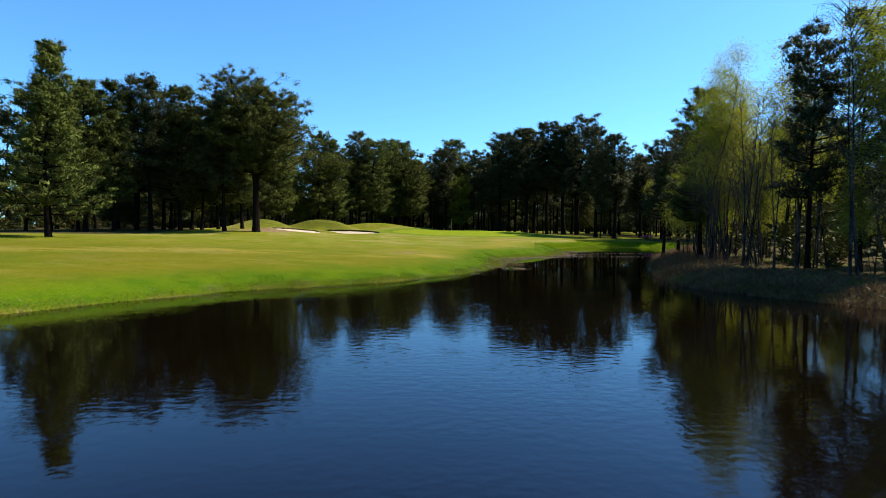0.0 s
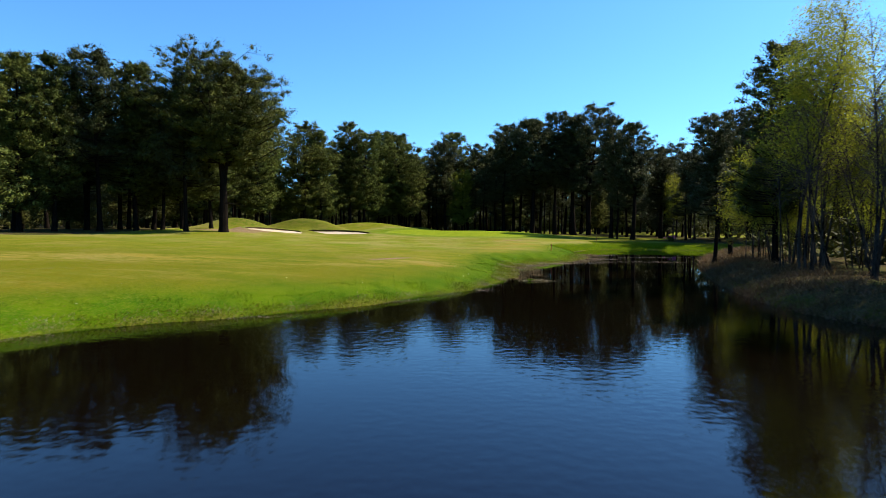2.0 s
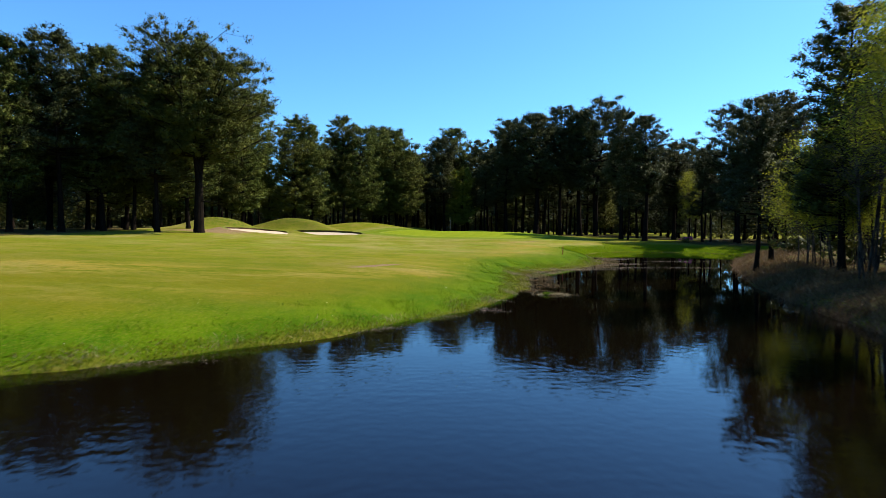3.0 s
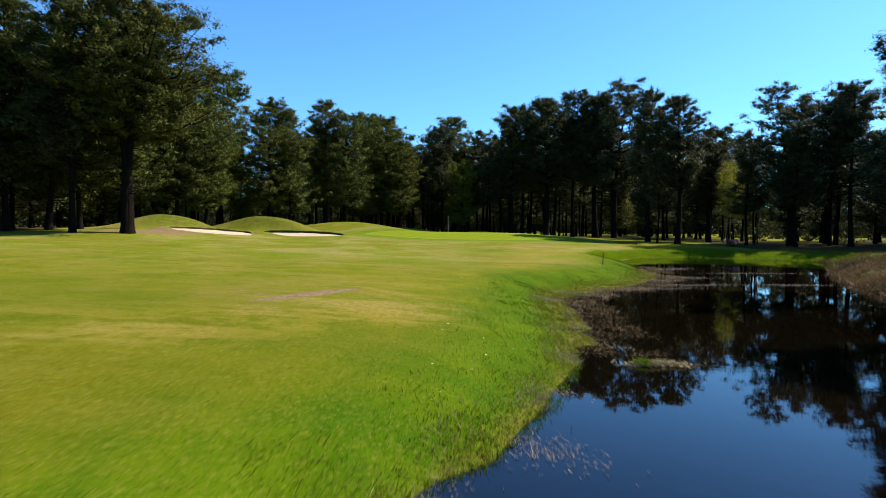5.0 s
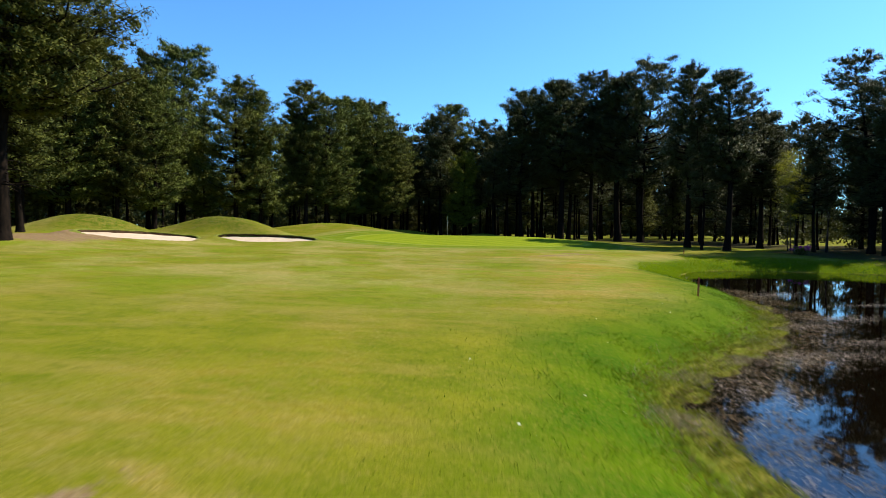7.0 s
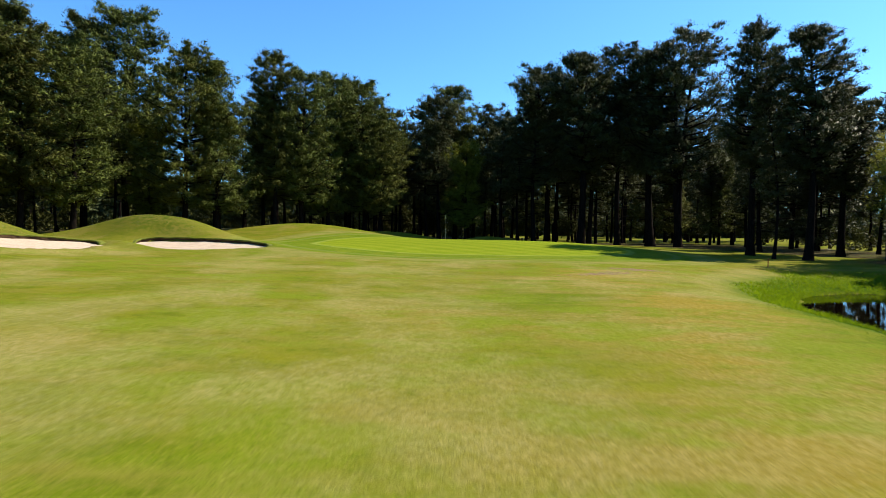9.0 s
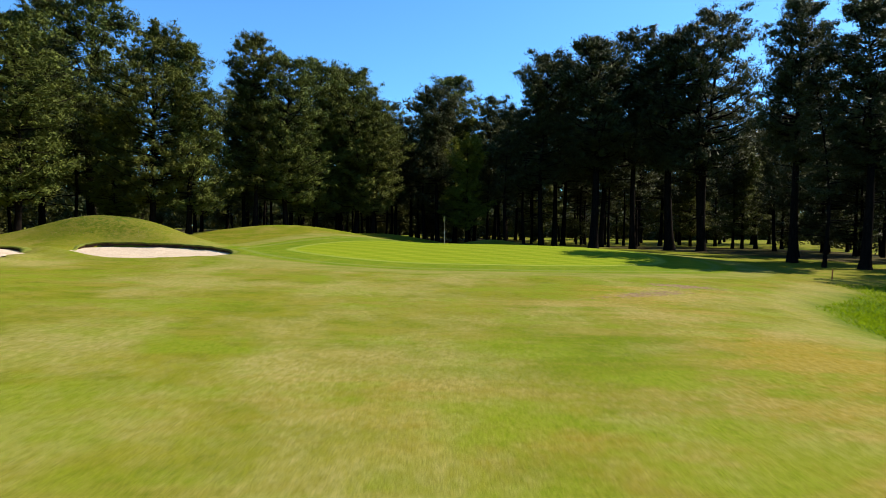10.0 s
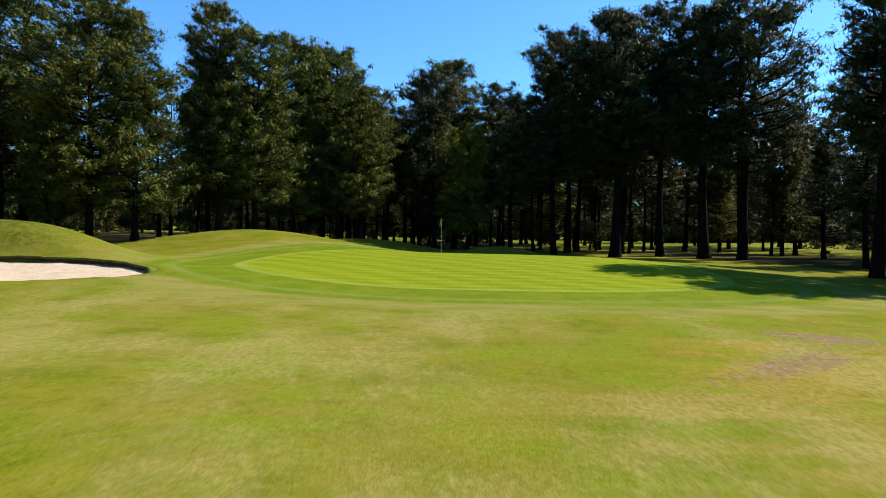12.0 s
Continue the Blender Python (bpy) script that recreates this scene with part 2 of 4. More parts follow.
BIRCH_BARK = bark_material("birch_bark", (0.010, 0.008, 0.007), (0.070, 0.060, 0.050), 1.5)
TWIG = bark_material("twigs", (0.040, 0.030, 0.024), (0.110, 0.085, 0.065))
SAND = mottled("bunker_sand", (0.34, 0.265, 0.19), (0.45, 0.37, 0.28), 9.0, 0.95, 0.1, 0.8, 0.05)
SOIL = mottled("cut_soil", (0.022, 0.014, 0.008), (0.085, 0.052, 0.028), 5.0, 0.95, 0.1, 0.8, 0.04)
TURF_LIP = mottled("turf_lip", (0.060, 0.095, 0.006), (0.150, 0.140, 0.022), 7.0, 0.9, 0.15, 0.8, 0.05)
SEDGE = leaf_material("dry_sedge", (0.080, 0.050, 0.020), (0.260, 0.170, 0.075), clear=0.3, turned=(0.13, 0.095, 0.04))
PALE_SEDGE = leaf_material("pale_sedge", (0.200, 0.155, 0.080), (0.400, 0.340, 0.220), clear=0.3, turned=(0.26, 0.24, 0.08))
HEATH = leaf_material("brown_heath", (0.075, 0.044, 0.024), (0.240, 0.145, 0.085), clear=0.2, turned=(0.11, 0.10, 0.035))
# GRASS brightened by colour, to show the far bank as sunlit
FAR_GRASS = leaf_material("sunlit_rough_grass", (0.130, 0.220, 0.003), (0.250, 0.330, 0.008), clear=0.6, turned=(0.17, 0.25, 0.006))
GRASS = leaf_material("bank_grass", (0.042, 0.118, 0.001), (0.098, 0.172, 0.002), clear=0.45, turned=(0.08, 0.14, 0.004))
MOSS = leaf_material("marsh_moss", (0.110, 0.150, 0.004), (0.230, 0.240, 0.016), clear=0.4, turned=(0.14, 0.12, 0.02))
WEED = mottled("floating_weed", (0.060, 0.040, 0.022), (0.220, 0.165, 0.105), 3.0, 0.6, 0.3, 0.4, 0.02)
PAINT_RED = mottled("red_stake_paint", (0.240, 0.030, 0.022), (0.330, 0.055, 0.035), 20.0, 0.5, 0.4, 0.1)
POLE = mottled("pole_white", (0.34, 0.33, 0.27), (0.44, 0.43, 0.36), 12.0, 0.4, 0.5, 0.05)
CLOTH = mottled("flag_cloth", (0.24, 0.23, 0.04), (0.32, 0.30, 0.06), 6.0, 0.8, 0.2, 0.2)
CUP = mottled("cup_dark", (0.02, 0.02, 0.02), (0.04, 0.04, 0.04), 8.0)
PETAL = leaf_material("pink_petals", (0.300, 0.030, 0.220), (0.450, 0.080, 0.360), turned=(0.35, 0.05, 0.28))
WHITE = mottled("white_petals", (0.70, 0.70, 0.66), (0.82, 0.82, 0.78), 9.0)
CART_BODY = mottled("cart_paint", (0.55, 0.62, 0.64), (0.66, 0.72, 0.74), 4.0, 0.35, 0.5, 0.05)
CART_ROOF = mottled("cart_roof", (0.05, 0.16, 0.18), (0.08, 0.22, 0.24), 4.0, 0.4, 0.5, 0.05)
RUBBER = mottled("tyre_rubber", (0.015, 0.015, 0.015), (0.03, 0.03, 0.03), 9.0)


# ---- shapes ----
def mesh_of(name, verts, faces, material, smooth=False):
    me = bpy.data.meshes.new(name)
    me.from_pydata(verts, [], faces)
    me.materials.append(material)
    if smooth:
        me.polygons.foreach_set("use_smooth", [True] * len(me.polygons))
    me.update()
    return me


def part(name, data, material, parent, label=""):
    """One mesh object under a thing or a part; data is a mesh or a bmesh."""
    if isinstance(data, bmesh.types.BMesh):
        me = bpy.data.meshes.new(name)
        data.to_mesh(me)
        data.free()
        me.materials.append(material)
        data = me
    ob = new(name, data)
    ob.parent = parent
    return tagged(ob, label)


def thing(name, m, label, category, group="", kind=""):
    ob = new(name)
    ob.matrix_basis = m
    return tagged(ob, label, category, group, kind)


def tube(verts, faces, path, radii, sides):
    """Adds a tapered tube along path to the two lists."""
    path = [Vector(p) for p in path]
    base = len(verts)
    for i, p in enumerate(path):
        d = (path[min(i + 1, len(path) - 1)] - path[max(i - 1, 0)]).normalized()
        a = d.cross(Vector((0.31, 0.95, 0.05))).normalized()
        b = d.cross(a)
        for k in range(sides):
            w = 2 * math.pi * k / sides
            verts.append(tuple(p + (a * math.cos(w) + b * math.sin(w)) * radii[i]))
    for i in range(len(path) - 1):
        for k in range(sides):
            q, r = base + i * sides + k, base + i * sides + (k + 1) % sides
            faces.append((q, r, r + sides, q + sides))
    faces.append(tuple(base + (len(path) - 1) * sides + k for k in range(sides)))


def unit(a):
    return a / np.maximum(np.linalg.norm(a, axis=-1, keepdims=True), 1e-9)


def tufts(rng, centres, radii, count, size, flat=0.75, lift=0.5, width=0.24):
    """Small pointed blades scattered round the centres: a flat list of triangles."""
    c = np.repeat(np.array(centres), count, axis=0)
    r = np.repeat(np.array(radii), count)[:, None]
    d = unit(rng.normal(size=c.shape))
    p = c + d * r * rng.random((len(c), 1)) ** 0.45 * np.array([1, 1, flat])
    ax = unit(d * np.array([1, 1, 0.6]) + np.array([0, 0, lift]) + rng.normal(size=c.shape) * 0.35)
    side = unit(np.cross(ax, rng.normal(size=c.shape)))
    s = size * (0.6 + 0.8 * rng.random((len(c), 1)))
    tri = np.stack([p - ax * s * 0.45 + side * s * width, p - ax * s * 0.45 - side * s * width, p + ax * s * 0.6], axis=1)
    return tri.reshape(-1, 3)


def tri_mesh(name, v, material, normals=None):
    """Loose triangles; normals, if given, turn each corner's shading to the form of the whole clump."""
    me = bpy.data.meshes.new(name)
    n = len(v)
    me.vertices.add(n)
    me.vertices.foreach_set("co", np.ascontiguousarray(v, dtype=np.float32).ravel())
    me.loops.add(n)
    me.loops.foreach_set("vertex_index", np.arange(n, dtype=np.int32))
    me.polygons.add(n // 3)
    me.polygons.foreach_set("loop_start", np.arange(0, n, 3, dtype=np.int32))
    me.materials.append(material)
    me.update(calc_edges=True)
    if normals is not None:
        me.polygons.foreach_set("use_smooth", np.ones(n // 3, dtype=bool))
        me.normals_split_custom_set_from_vertices(normals.tolist())
    return me


def needle_pads(rng, centres, radii, turns, per, size, flat=0.6):
    """Sprays of pine foliage: round each centre a dense inside under a shell of fine needle tufts that face outwards, with shoots standing up
    on top. Gives the triangles and their normals."""
    c, r, turn = np.array(centres), np.array(radii), np.array(turns)
    n = len(c)
    stretch = np.stack([rng.uniform(1.0, 1.45, n), rng.uniform(0.75, 1.1, n), flat * rng.uniform(0.8, 1.25, n)], axis=1) * r[:, None]
    co, si = np.cos(turn), np.sin(turn)

    def turned(local, which):
        k, m = co[which], si[which]
        return np.stack([local[:, 0] * k - local[:, 1] * m, local[:, 0] * m + local[:, 1] * k, local[:, 2]], axis=1)

    which = np.repeat(np.arange(n), per)
    order = np.tile(np.arange(per), n)[:, None]
    shoot, inner = order < per // 7, order >= per - per // 4
    d = rng.normal(size=(n * per, 3)) + np.array([0, 0, 0.35])
    d[:, 2] = np.where(shoot[:, 0], np.abs(d[:, 2]) + 0.8, d[:, 2])
    d = unit(d)
    p = turned(d * stretch[which] * np.where(inner, rng.uniform(0.0, 0.6, (n * per, 1)), rng.uniform(0.35, 1.25, (n * per, 1))), which) + c[which]
    nd = unit(turned(unit(d / stretch[which]), which) + np.array([0, 0, 0.25]))
    fn = unit(nd + rng.normal(size=d.shape) * 0.6)
    fn = fn * np.where((fn * nd).sum(axis=1, keepdims=True) < 0, -1.0, 1.0)
    out = np.stack([co[which], si[which], np.zeros(n * per)], axis=1)
    ax = np.array([0, 0, 0.8]) + out * 0.5 + rng.normal(size=d.shape) * np.where(shoot, 0.25, 0.6)
    ax = unit(ax - fn * (ax * fn).sum(axis=1, keepdims=True))
    side = np.cross(fn, ax)
    s = size * (0.55 + 0.9 * rng.random((n * per, 1))) * np.where(shoot, 1.5, np.where(inner, 1.4, 1.0))
    w = np.where(shoot, 0.11, np.where(inner, 0.26, 0.19))
    tri = np.stack([p - ax * s * 0.5 + side * s * w, p - ax * s * 0.5 - side * s * w, p + ax * s * 0.7], axis=1).reshape(-1, 3)
    return tri, np.repeat(unit(nd + fn * 0.4), 3, axis=0)


# ---- the lie of the land ----
POND = [(-30, -40), (-32, 0), (-22, 16), (-16.8, 22.6), (-13.6, 27.6), (-10, 32), (-6.4, 34), (-3.9, 36.3), (-0.6, 39.8), (2.3, 44), (3.7, 47.5),
        (4.3, 51), (4.9, 55.5), (5.2, 59.5), (6.0, 63.2), (8.8, 66.2), (12.0, 69.8), (13.9, 73.5), (15.4, 78), (15.9, 83), (16.5, 88.5), (18.6, 94.5), (22.0, 99.8),
        (27, 101.6), (34, 99.5), (39, 95.5), (40.5, 91.5), (36, 86), (31, 81), (25.5, 70), (21.5, 60.3), (17.5, 50), (15.3, 42), (14.2, 36.5), (15, 31.5),
        (18.5, 26.5), (23, 18), (28, 0), (28, -40)]


def rounded(poly, times=2):
    p = np.array(poly, dtype=float)
    for _ in range(times):
        q = np.roll(p, -1, axis=0)
        p = np.stack([p * 0.75 + q * 0.25, p * 0.25 + q * 0.75], axis=1).reshape(-1, 2)
    return p


SHORE = rounded(POND)


def edge_distance(poly, x, y):
    """Metres outside a closed outline, negative inside."""
    best = np.full(x.shape, 1e9)
    inside = np.zeros(x.shape, dtype=bool)
    for (ax, ay), (bx, by) in zip(poly, np.roll(poly, -1, axis=0)):
        ex, ey = bx - ax, by - ay
        t = np.clip(((x - ax) * ex + (y - ay) * ey) / (ex * ex + ey * ey), 0, 1)
        best = np.minimum(best, np.hypot(x - ax - t * ex, y - ay - t * ey))
        if ay != by:
            inside ^= ((ay > y) != (by > y)) & (x < (bx - ax) * (y - ay) / (by - ay) + ax)
    return np.where(inside, -best, best)


def wobble(x, y, s, seed=0.0):
    """Smooth unevenness between about -1 and 1, s waves a metre."""
    k = 6.28 * s
    return 0.4 * (np.sin(k * (x + 0.37 * y) + seed) + np.sin(k * (0.81 * y - 0.52 * x) * 1.31 + 2 * seed + 1) + np.sin(k * (x * 0.6 + y) * 0.73 + 4 + seed)) * np.cos(k * 0.23 * (x - y) + seed)


def bump_at(x, y, cx, cy, sx, sy, turn=0.0, power=1.0):
    c, s = math.cos(radians(turn)), math.sin(radians(turn))
    u, v = (x - cx) * c + (y - cy) * s, -(x - cx) * s + (y - cy) * c
    return np.exp(-(((u / sx) ** 2 + (v / sy) ** 2) ** power))


def green_distance(x, y):
    c, s = math.cos(radians(-6)), math.sin(radians(-6))
    u, v = (x - 4.0) * c + (y - 120.0) * s, -(x - 4.0) * s + (y - 120.0) * c
    return ((np.abs(u / 14.0) ** 2.3 + np.abs(v / 10.6) ** 2.3) ** (1 / 2.3) - 1.0) * 11.5


# bunkers: centre, half length, half depth, turn, height of the sand, its slopes
BUNKERS = [(-17.9, 112.3, 5.4, 2.7, -8.0, 2.14, 0.0, 0.09), (-24.7, 102.0, 5.4, 2.3, 64.5, 2.55, -0.127, 0.013)]


def sand_height(b, x, y):
    return b[5] + b[6] * (x - b[0]) + b[7] * (y - b[1])


def bunker_outline(b, grow=0.0, count=72):
    cx, cy, a, d, turn = b[:5]
    c, s = math.cos(radians(turn)), math.sin(radians(turn))
    pts = []
    for k in range(count):
        w = 2 * math.pi * k / count
        r = 1 + 0.07 * math.sin(3 * w + cx) + 0.04 * math.sin(5 * w + 1.3 * cy)
        u, v = (a * r + grow) * math.cos(w), (d * r + grow) * math.sin(w)
        pts.append((cx + u * c - v * s, cy + u * s + v * c))
    return np.array(pts)


RIMS = {b: bunker_outline(b) for b in BUNKERS}


def land(x, y):
    """Height of the ground over the water."""
    x, y = np.asarray(x, dtype=float), np.asarray(y, dtype=float)
    z = 1.0 + 0.006 * np.clip(y - 50, -60, 110) + 0.028 * np.clip(-x, 0, 45)
    z = z + 1.0 * bump_at(x, y, 5, 126, 20, 13, 0, 1.2)
    z = z + 1.95 * bump_at(x, y, -31.0, 105.4, 5.0, 4.0, 28, 1.2) + 0.45 * bump_at(x, y, -36.5, 104.0, 6, 4)
    z = z + 2.3 * bump_at(x, y, -23.4, 119.6, 6.0, 4.2, -8, 1.2)
    z = z + 0.75 * bump_at(x, y, -30.0, 119.2, 5.5, 3.8, -8)
    z = z + 1.9 * bump_at(x, y, -15, 139, 11, 8, -15)
    z = z + 1.35 * bump_at(x, y, -5, 150, 8, 6)
    z = z + 1.1 * bump_at(x, y, 7.6, 143, 4.6, 3.0) + 0.6 * bump_at(x, y, 8, 158, 6, 3.5)
    z = z + 0.75 * bump_at(x, y, -30, 95, 9, 9)
    z = z + 0.55 * bump_at(x, y, -17, 112, 11, 6)
    z = z + 0.25 * np.sin(x * 0.11 + 1.0) * np.sin(y * 0.07 + 0.4) * np.clip((y - 60) / 60, 0, 1)
    for b in BUNKERS:
        close = np.hypot(x - b[0], y - b[1]) < b[2] + 4
        if close.any():
            away = edge_distance(RIMS[b], x[close], y[close])
            back = (y[close] - b[1]) * math.cos(radians(b[4])) - (x[close] - b[0]) * math.sin(radians(b[4]))
            lip = 0.04 + 0.16 * np.clip(back / b[3] + 0.15, 0, 1)
            w = np.clip(1 - np.maximum(away, 0) / 2.4, 0, 1)
            w = w * w * (3 - 2 * w)
            z[close] = z[close] * (1 - w) + (sand_height(b, x[close], y[close]) + lip) * w
    z = z + 0.42 * bump_at(x, y, -21.2, 108.2, 2.0, 1.1, -8) * np.clip(edge_distance(RIMS[BUNKERS[1]], x, y) - 0.3, 0, 1)
    d = edge_distance(SHORE, x, y)
    side = 1.0 - 0.15 * np.clip((x - 14) / 14, 0, 1)
    d = d + (0.28 * wobble(x, y, 0.16) + 0.16 * wobble(x, y, 0.45, 2.0)) * np.clip(3 - np.abs(d), 0, 1)
    moor = np.clip((x - 11.5 - 0.45 * np.maximum(y - 50, 0)) / 1.5, 0, 1) * np.clip((92 - y) / 8, 0, 1)
    steep = 2.5 - 0.9 * np.clip((y - 58) / 8, 0, 1) * np.clip((92 - y) / 6, 0, 1)
    dry = z * side * (1 - np.exp(-np.maximum(d, 0) / np.minimum(steep, 3.0 - 1.6 * moor))) + moor * np.clip(d, 0, 1) * (0.16 * wobble(x, y, 0.33, 3.0) + 0.10 * wobble(x, y, 0.8, 1.0))
    wet = np.maximum(d * 0.45, -1.6)
    # a shelf of moss and weed just awash along the fairway bank
    shelf = np.clip((y - 47) / 4, 0, 1) * np.clip((86 - y) / 6, 0, 1) * np.clip((22 - x) / 3, 0, 1) * np.clip((d + 1.35) / 0.6, 0, 1)
    awash = 0.035 + 0.05 * wobble(x, y, 0.31, 5.0) + 0.06 * wobble(x, y, 0.83, 1.0) + 0.045 * wobble(x, y, 1.9, 6.0) + 0.035 * d
    wet = np.where(shelf > 0, np.maximum(wet, awash * shelf + wet * (1 - shelf)), wet)
    return np.where(d > 0, dry, wet)


def height(x, y):
    return float(land(np.array([x]), np.array([y]))[0])


def spread(parts):
    """Grid lines from (start, end, step) stretches."""
    out = []
    for a, b, s in parts:
        out += list(np.arange(a, b - 1e-6, s))
    out.append(parts[-1][1])
    return np.array(out)


gx = spread([(-2600, -400, 440), (-400, -120, 40), (-120, -60, 6), (-60, -44, 1.0), (-44, -10, 0.4), (-10, -5.5, 0.5), (-5.5, 1, 0.2), (1, 20, 0.3), (20, 30, 0.5), (30, 60, 1.0), (60, 120, 6), (120, 400, 40), (400, 2600, 440)])
gy = spread([(-2600, -300, 460), (-300, -60, 40), (-60, 10, 3), (10, 48, 0.5), (48, 57.6, 0.2), (57.6, 104, 0.4), (104, 126, 0.4), (126, 140, 0.6), (140, 200, 1.5), (200, 320, 10), (320, 800, 60), (800, 3600, 700)])
GX, GY = np.meshgrid(gx, gy)
GZ = land(GX, GY)
for b in BUNKERS:
    depth = edge_distance(bunker_outline(b, 0.1 if b is BUNKERS[0] else 0.3), GX, GY)
    GZ = np.where(depth < 0, np.minimum(GZ, sand_height(b, GX, GY) - 0.3), GZ)
nx, ny = len(gx), len(gy)
quads = [(j * nx + i, j * nx + i + 1, (j + 1) * nx + i + 1, (j + 1) * nx + i) for j in range(ny - 1) for i in range(nx - 1)]
me = mesh_of("ground", np.stack([GX.ravel(), GY.ravel(), GZ.ravel()], axis=1).tolist(), quads, TURF, smooth=True)
ground = tagged(new("ground", me), "mown fairway, putting green, rough banks and woodland floor", "ground", kind="structure")


def wood_and_shade_mask(x, y):
    """1 under the trees, and on grass coloured dark for their shade."""
    right = np.clip((x - 11.5 - 0.45 * np.maximum(y - 50, 0)) / 1.5, 0, 1) * np.clip((92 - y) / 8, 0, 1)
    # in toward the pond this also darkens grass that lies in tree shade
    far_right = np.clip((x - 52 + 17 * np.clip((126 - y) / 8, 0, 1)) / 5, 0, 1) * np.clip((y - 70) / 10, 0, 1) * np.clip((150 - y) / 10, 0, 1) * np.clip((edge_distance(SHORE, x, y) - 2.0) / 2, 0, 1)
    back = np.clip((y - 150 + 0.3 * np.abs(x - 5)) / 8, 0, 1) * np.clip((205 - y) / 10, 0, 1) * 0.75 * np.clip((20 - x) / 8, 0, 1)
    left = np.clip((-37 - x - np.clip(y - 98, 0, 20) * 0.6) / 5, 0, 1) * np.clip((y - 66) / 8, 0, 1) * np.clip((205 - y) / 10, 0, 1)
    # litter colour laid on grass to paint the shade of the right-hand pines
    beside = np.clip((x - 41 + 0.55 * (y - 118)) / 4, 0, 1) * np.clip((y - 120) / 6, 0, 1) * np.clip((163 - y) / 4, 0, 1) * np.clip((60 - x) / 6, 0, 1) * np.clip((x - 11) / 4, 0, 1)
    return np.maximum.reduce([right, far_right, back, left, beside])


def bare_mask(x, y):
    z = 0.9 * bump_at(x, y, -28.5, 92.0, 6.5, 2.6) + 0.7 * bump_at(x, y, -27.5, 98.0, 4.5, 3.0) + 0.6 * bump_at(x, y, -27.5, 96.0, 4, 2)
    z = z + 1.1 * bump_at(x, y, -3.2, 53.4, 2.9, 0.46, 62, 1.5)
    for cx, cy, a, b, turn in ((-1.5, 53.5, 0.35, 0.14, -40), (-0.7, 52.7, 0.45, 0.16, -50), (0.2, 51.7, 0.5, 0.14, -45), (0.0, 48.7, 0.3, 0.2, 0), (-4.6, 52.6, 0.5, 0.2, 10), (-2.4, 51.6, 0.45, 0.22, 20), (-1.2, 51.0, 0.35, 0.2, 0), (-5.4, 53.4, 0.6, 0.2, 0)):
        z = z + 0.72 * bump_at(x, y, cx, cy, a, b, turn)
    z = z + 0.62 * bump_at(x, y, 12.6, 100.8, 3.4, 1.0, -20) + 0.5 * bump_at(x, y, 8.6, 96.2, 3.6, 0.9, 30) + 0.5 * bump_at(x, y, 11.0, 98.6, 3.0, 1.6, 35) + 0.42 * bump_at(x, y, -17, 38, 6, 1.2, 42)
    return z


def parched_mask(x, y):
    z = 0.9 * bump_at(x, y, 9.5, 97.5, 3.0, 4.5, -20) + 0.7 * bump_at(x, y, 9.8, 86, 2.6, 6.0) + 0.7 * bump_at(x, y, 7.5, 74, 3.0, 7.0, -25)
    z = z + 0.8 * bump_at(x, y, 0.5, 51.5, 2.6, 2.2) + 0.2 * bump_at(x, y, -1.5, 58, 3.0, 4.0) + 1.3 * bump_at(x, y, -18, 46.0, 7.0, 3.4, 12) + 0.7 * bump_at(x, y, -30, 40, 8, 4, 20) + 0.3 * bump_at(x, y, -6, 48, 5, 2.4, 20)
    z = z + 0.9 * bump_at(x, y, -1.2, 52.2, 0.8, 0.35, 60) + 0.8 * bump_at(x, y, -0.8, 55.0, 1.4, 0.25, -40)
    z = z + 0.75 * bump_at(x, y, 6.5, 81.5, 5.0, 2.2, 25) + 0.6 * bump_at(x, y, 0.0, 83.0, 5.0, 3.0) + 0.8 * bump_at(x, y, 10.5, 97.5, 5.5, 1.6, 35)
    return z + 0.5 * bump_at(x, y, 4.5, 92, 5, 4) + 0.7 * bump_at(x, y, -29, 97, 6, 4)


def far_mask(x, y):
    """1 on the fairway in front of the green, where the turf is bleached."""
    return np.clip((y - 62) / 16, 0, 1) * np.clip((112 - y) / 8, 0, 1)


def rough_mask(x, y):
    return np.clip(bump_at(x, y, -29.5, 104.2, 5.0, 3.2, 28) + bump_at(x, y, -23.8, 118.2, 5.6, 3.0, -8), 0, 1)


for key, values in (("shore", edge_distance(SHORE, GX, GY)), ("green", green_distance(GX, GY)), ("wood", wood_and_shade_mask(GX, GY)), ("bare", bare_mask(GX, GY)), ("parched", parched_mask(GX, GY)), ("rough", rough_mask(GX, GY)), ("far", far_mask(GX, GY))):
    a = me.attributes.new(key, "FLOAT", "POINT")
    a.data.foreach_set("value", np.ascontiguousarray(values, dtype=np.float32).ravel())

# pond: one sheet that runs a little way under its banks
nxt, prv = np.roll(SHORE, -1, axis=0), np.roll(SHORE, 1, axis=0)
out = unit(np.stack([(prv - nxt)[:, 1], (nxt - prv)[:, 0]], axis=1))
ring = [(float(x), float(y), 0.0) for x, y in SHORE + out * 1.2]
bm = bmesh.new()
bmesh.ops.triangulate(bm, faces=[bm.faces.new([bm.verts.new(p) for p in ring])])
me = bpy.data.meshes.new("water")
bm.to_mesh(me)
bm.free()
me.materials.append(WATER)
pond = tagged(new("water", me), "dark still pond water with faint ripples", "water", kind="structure")

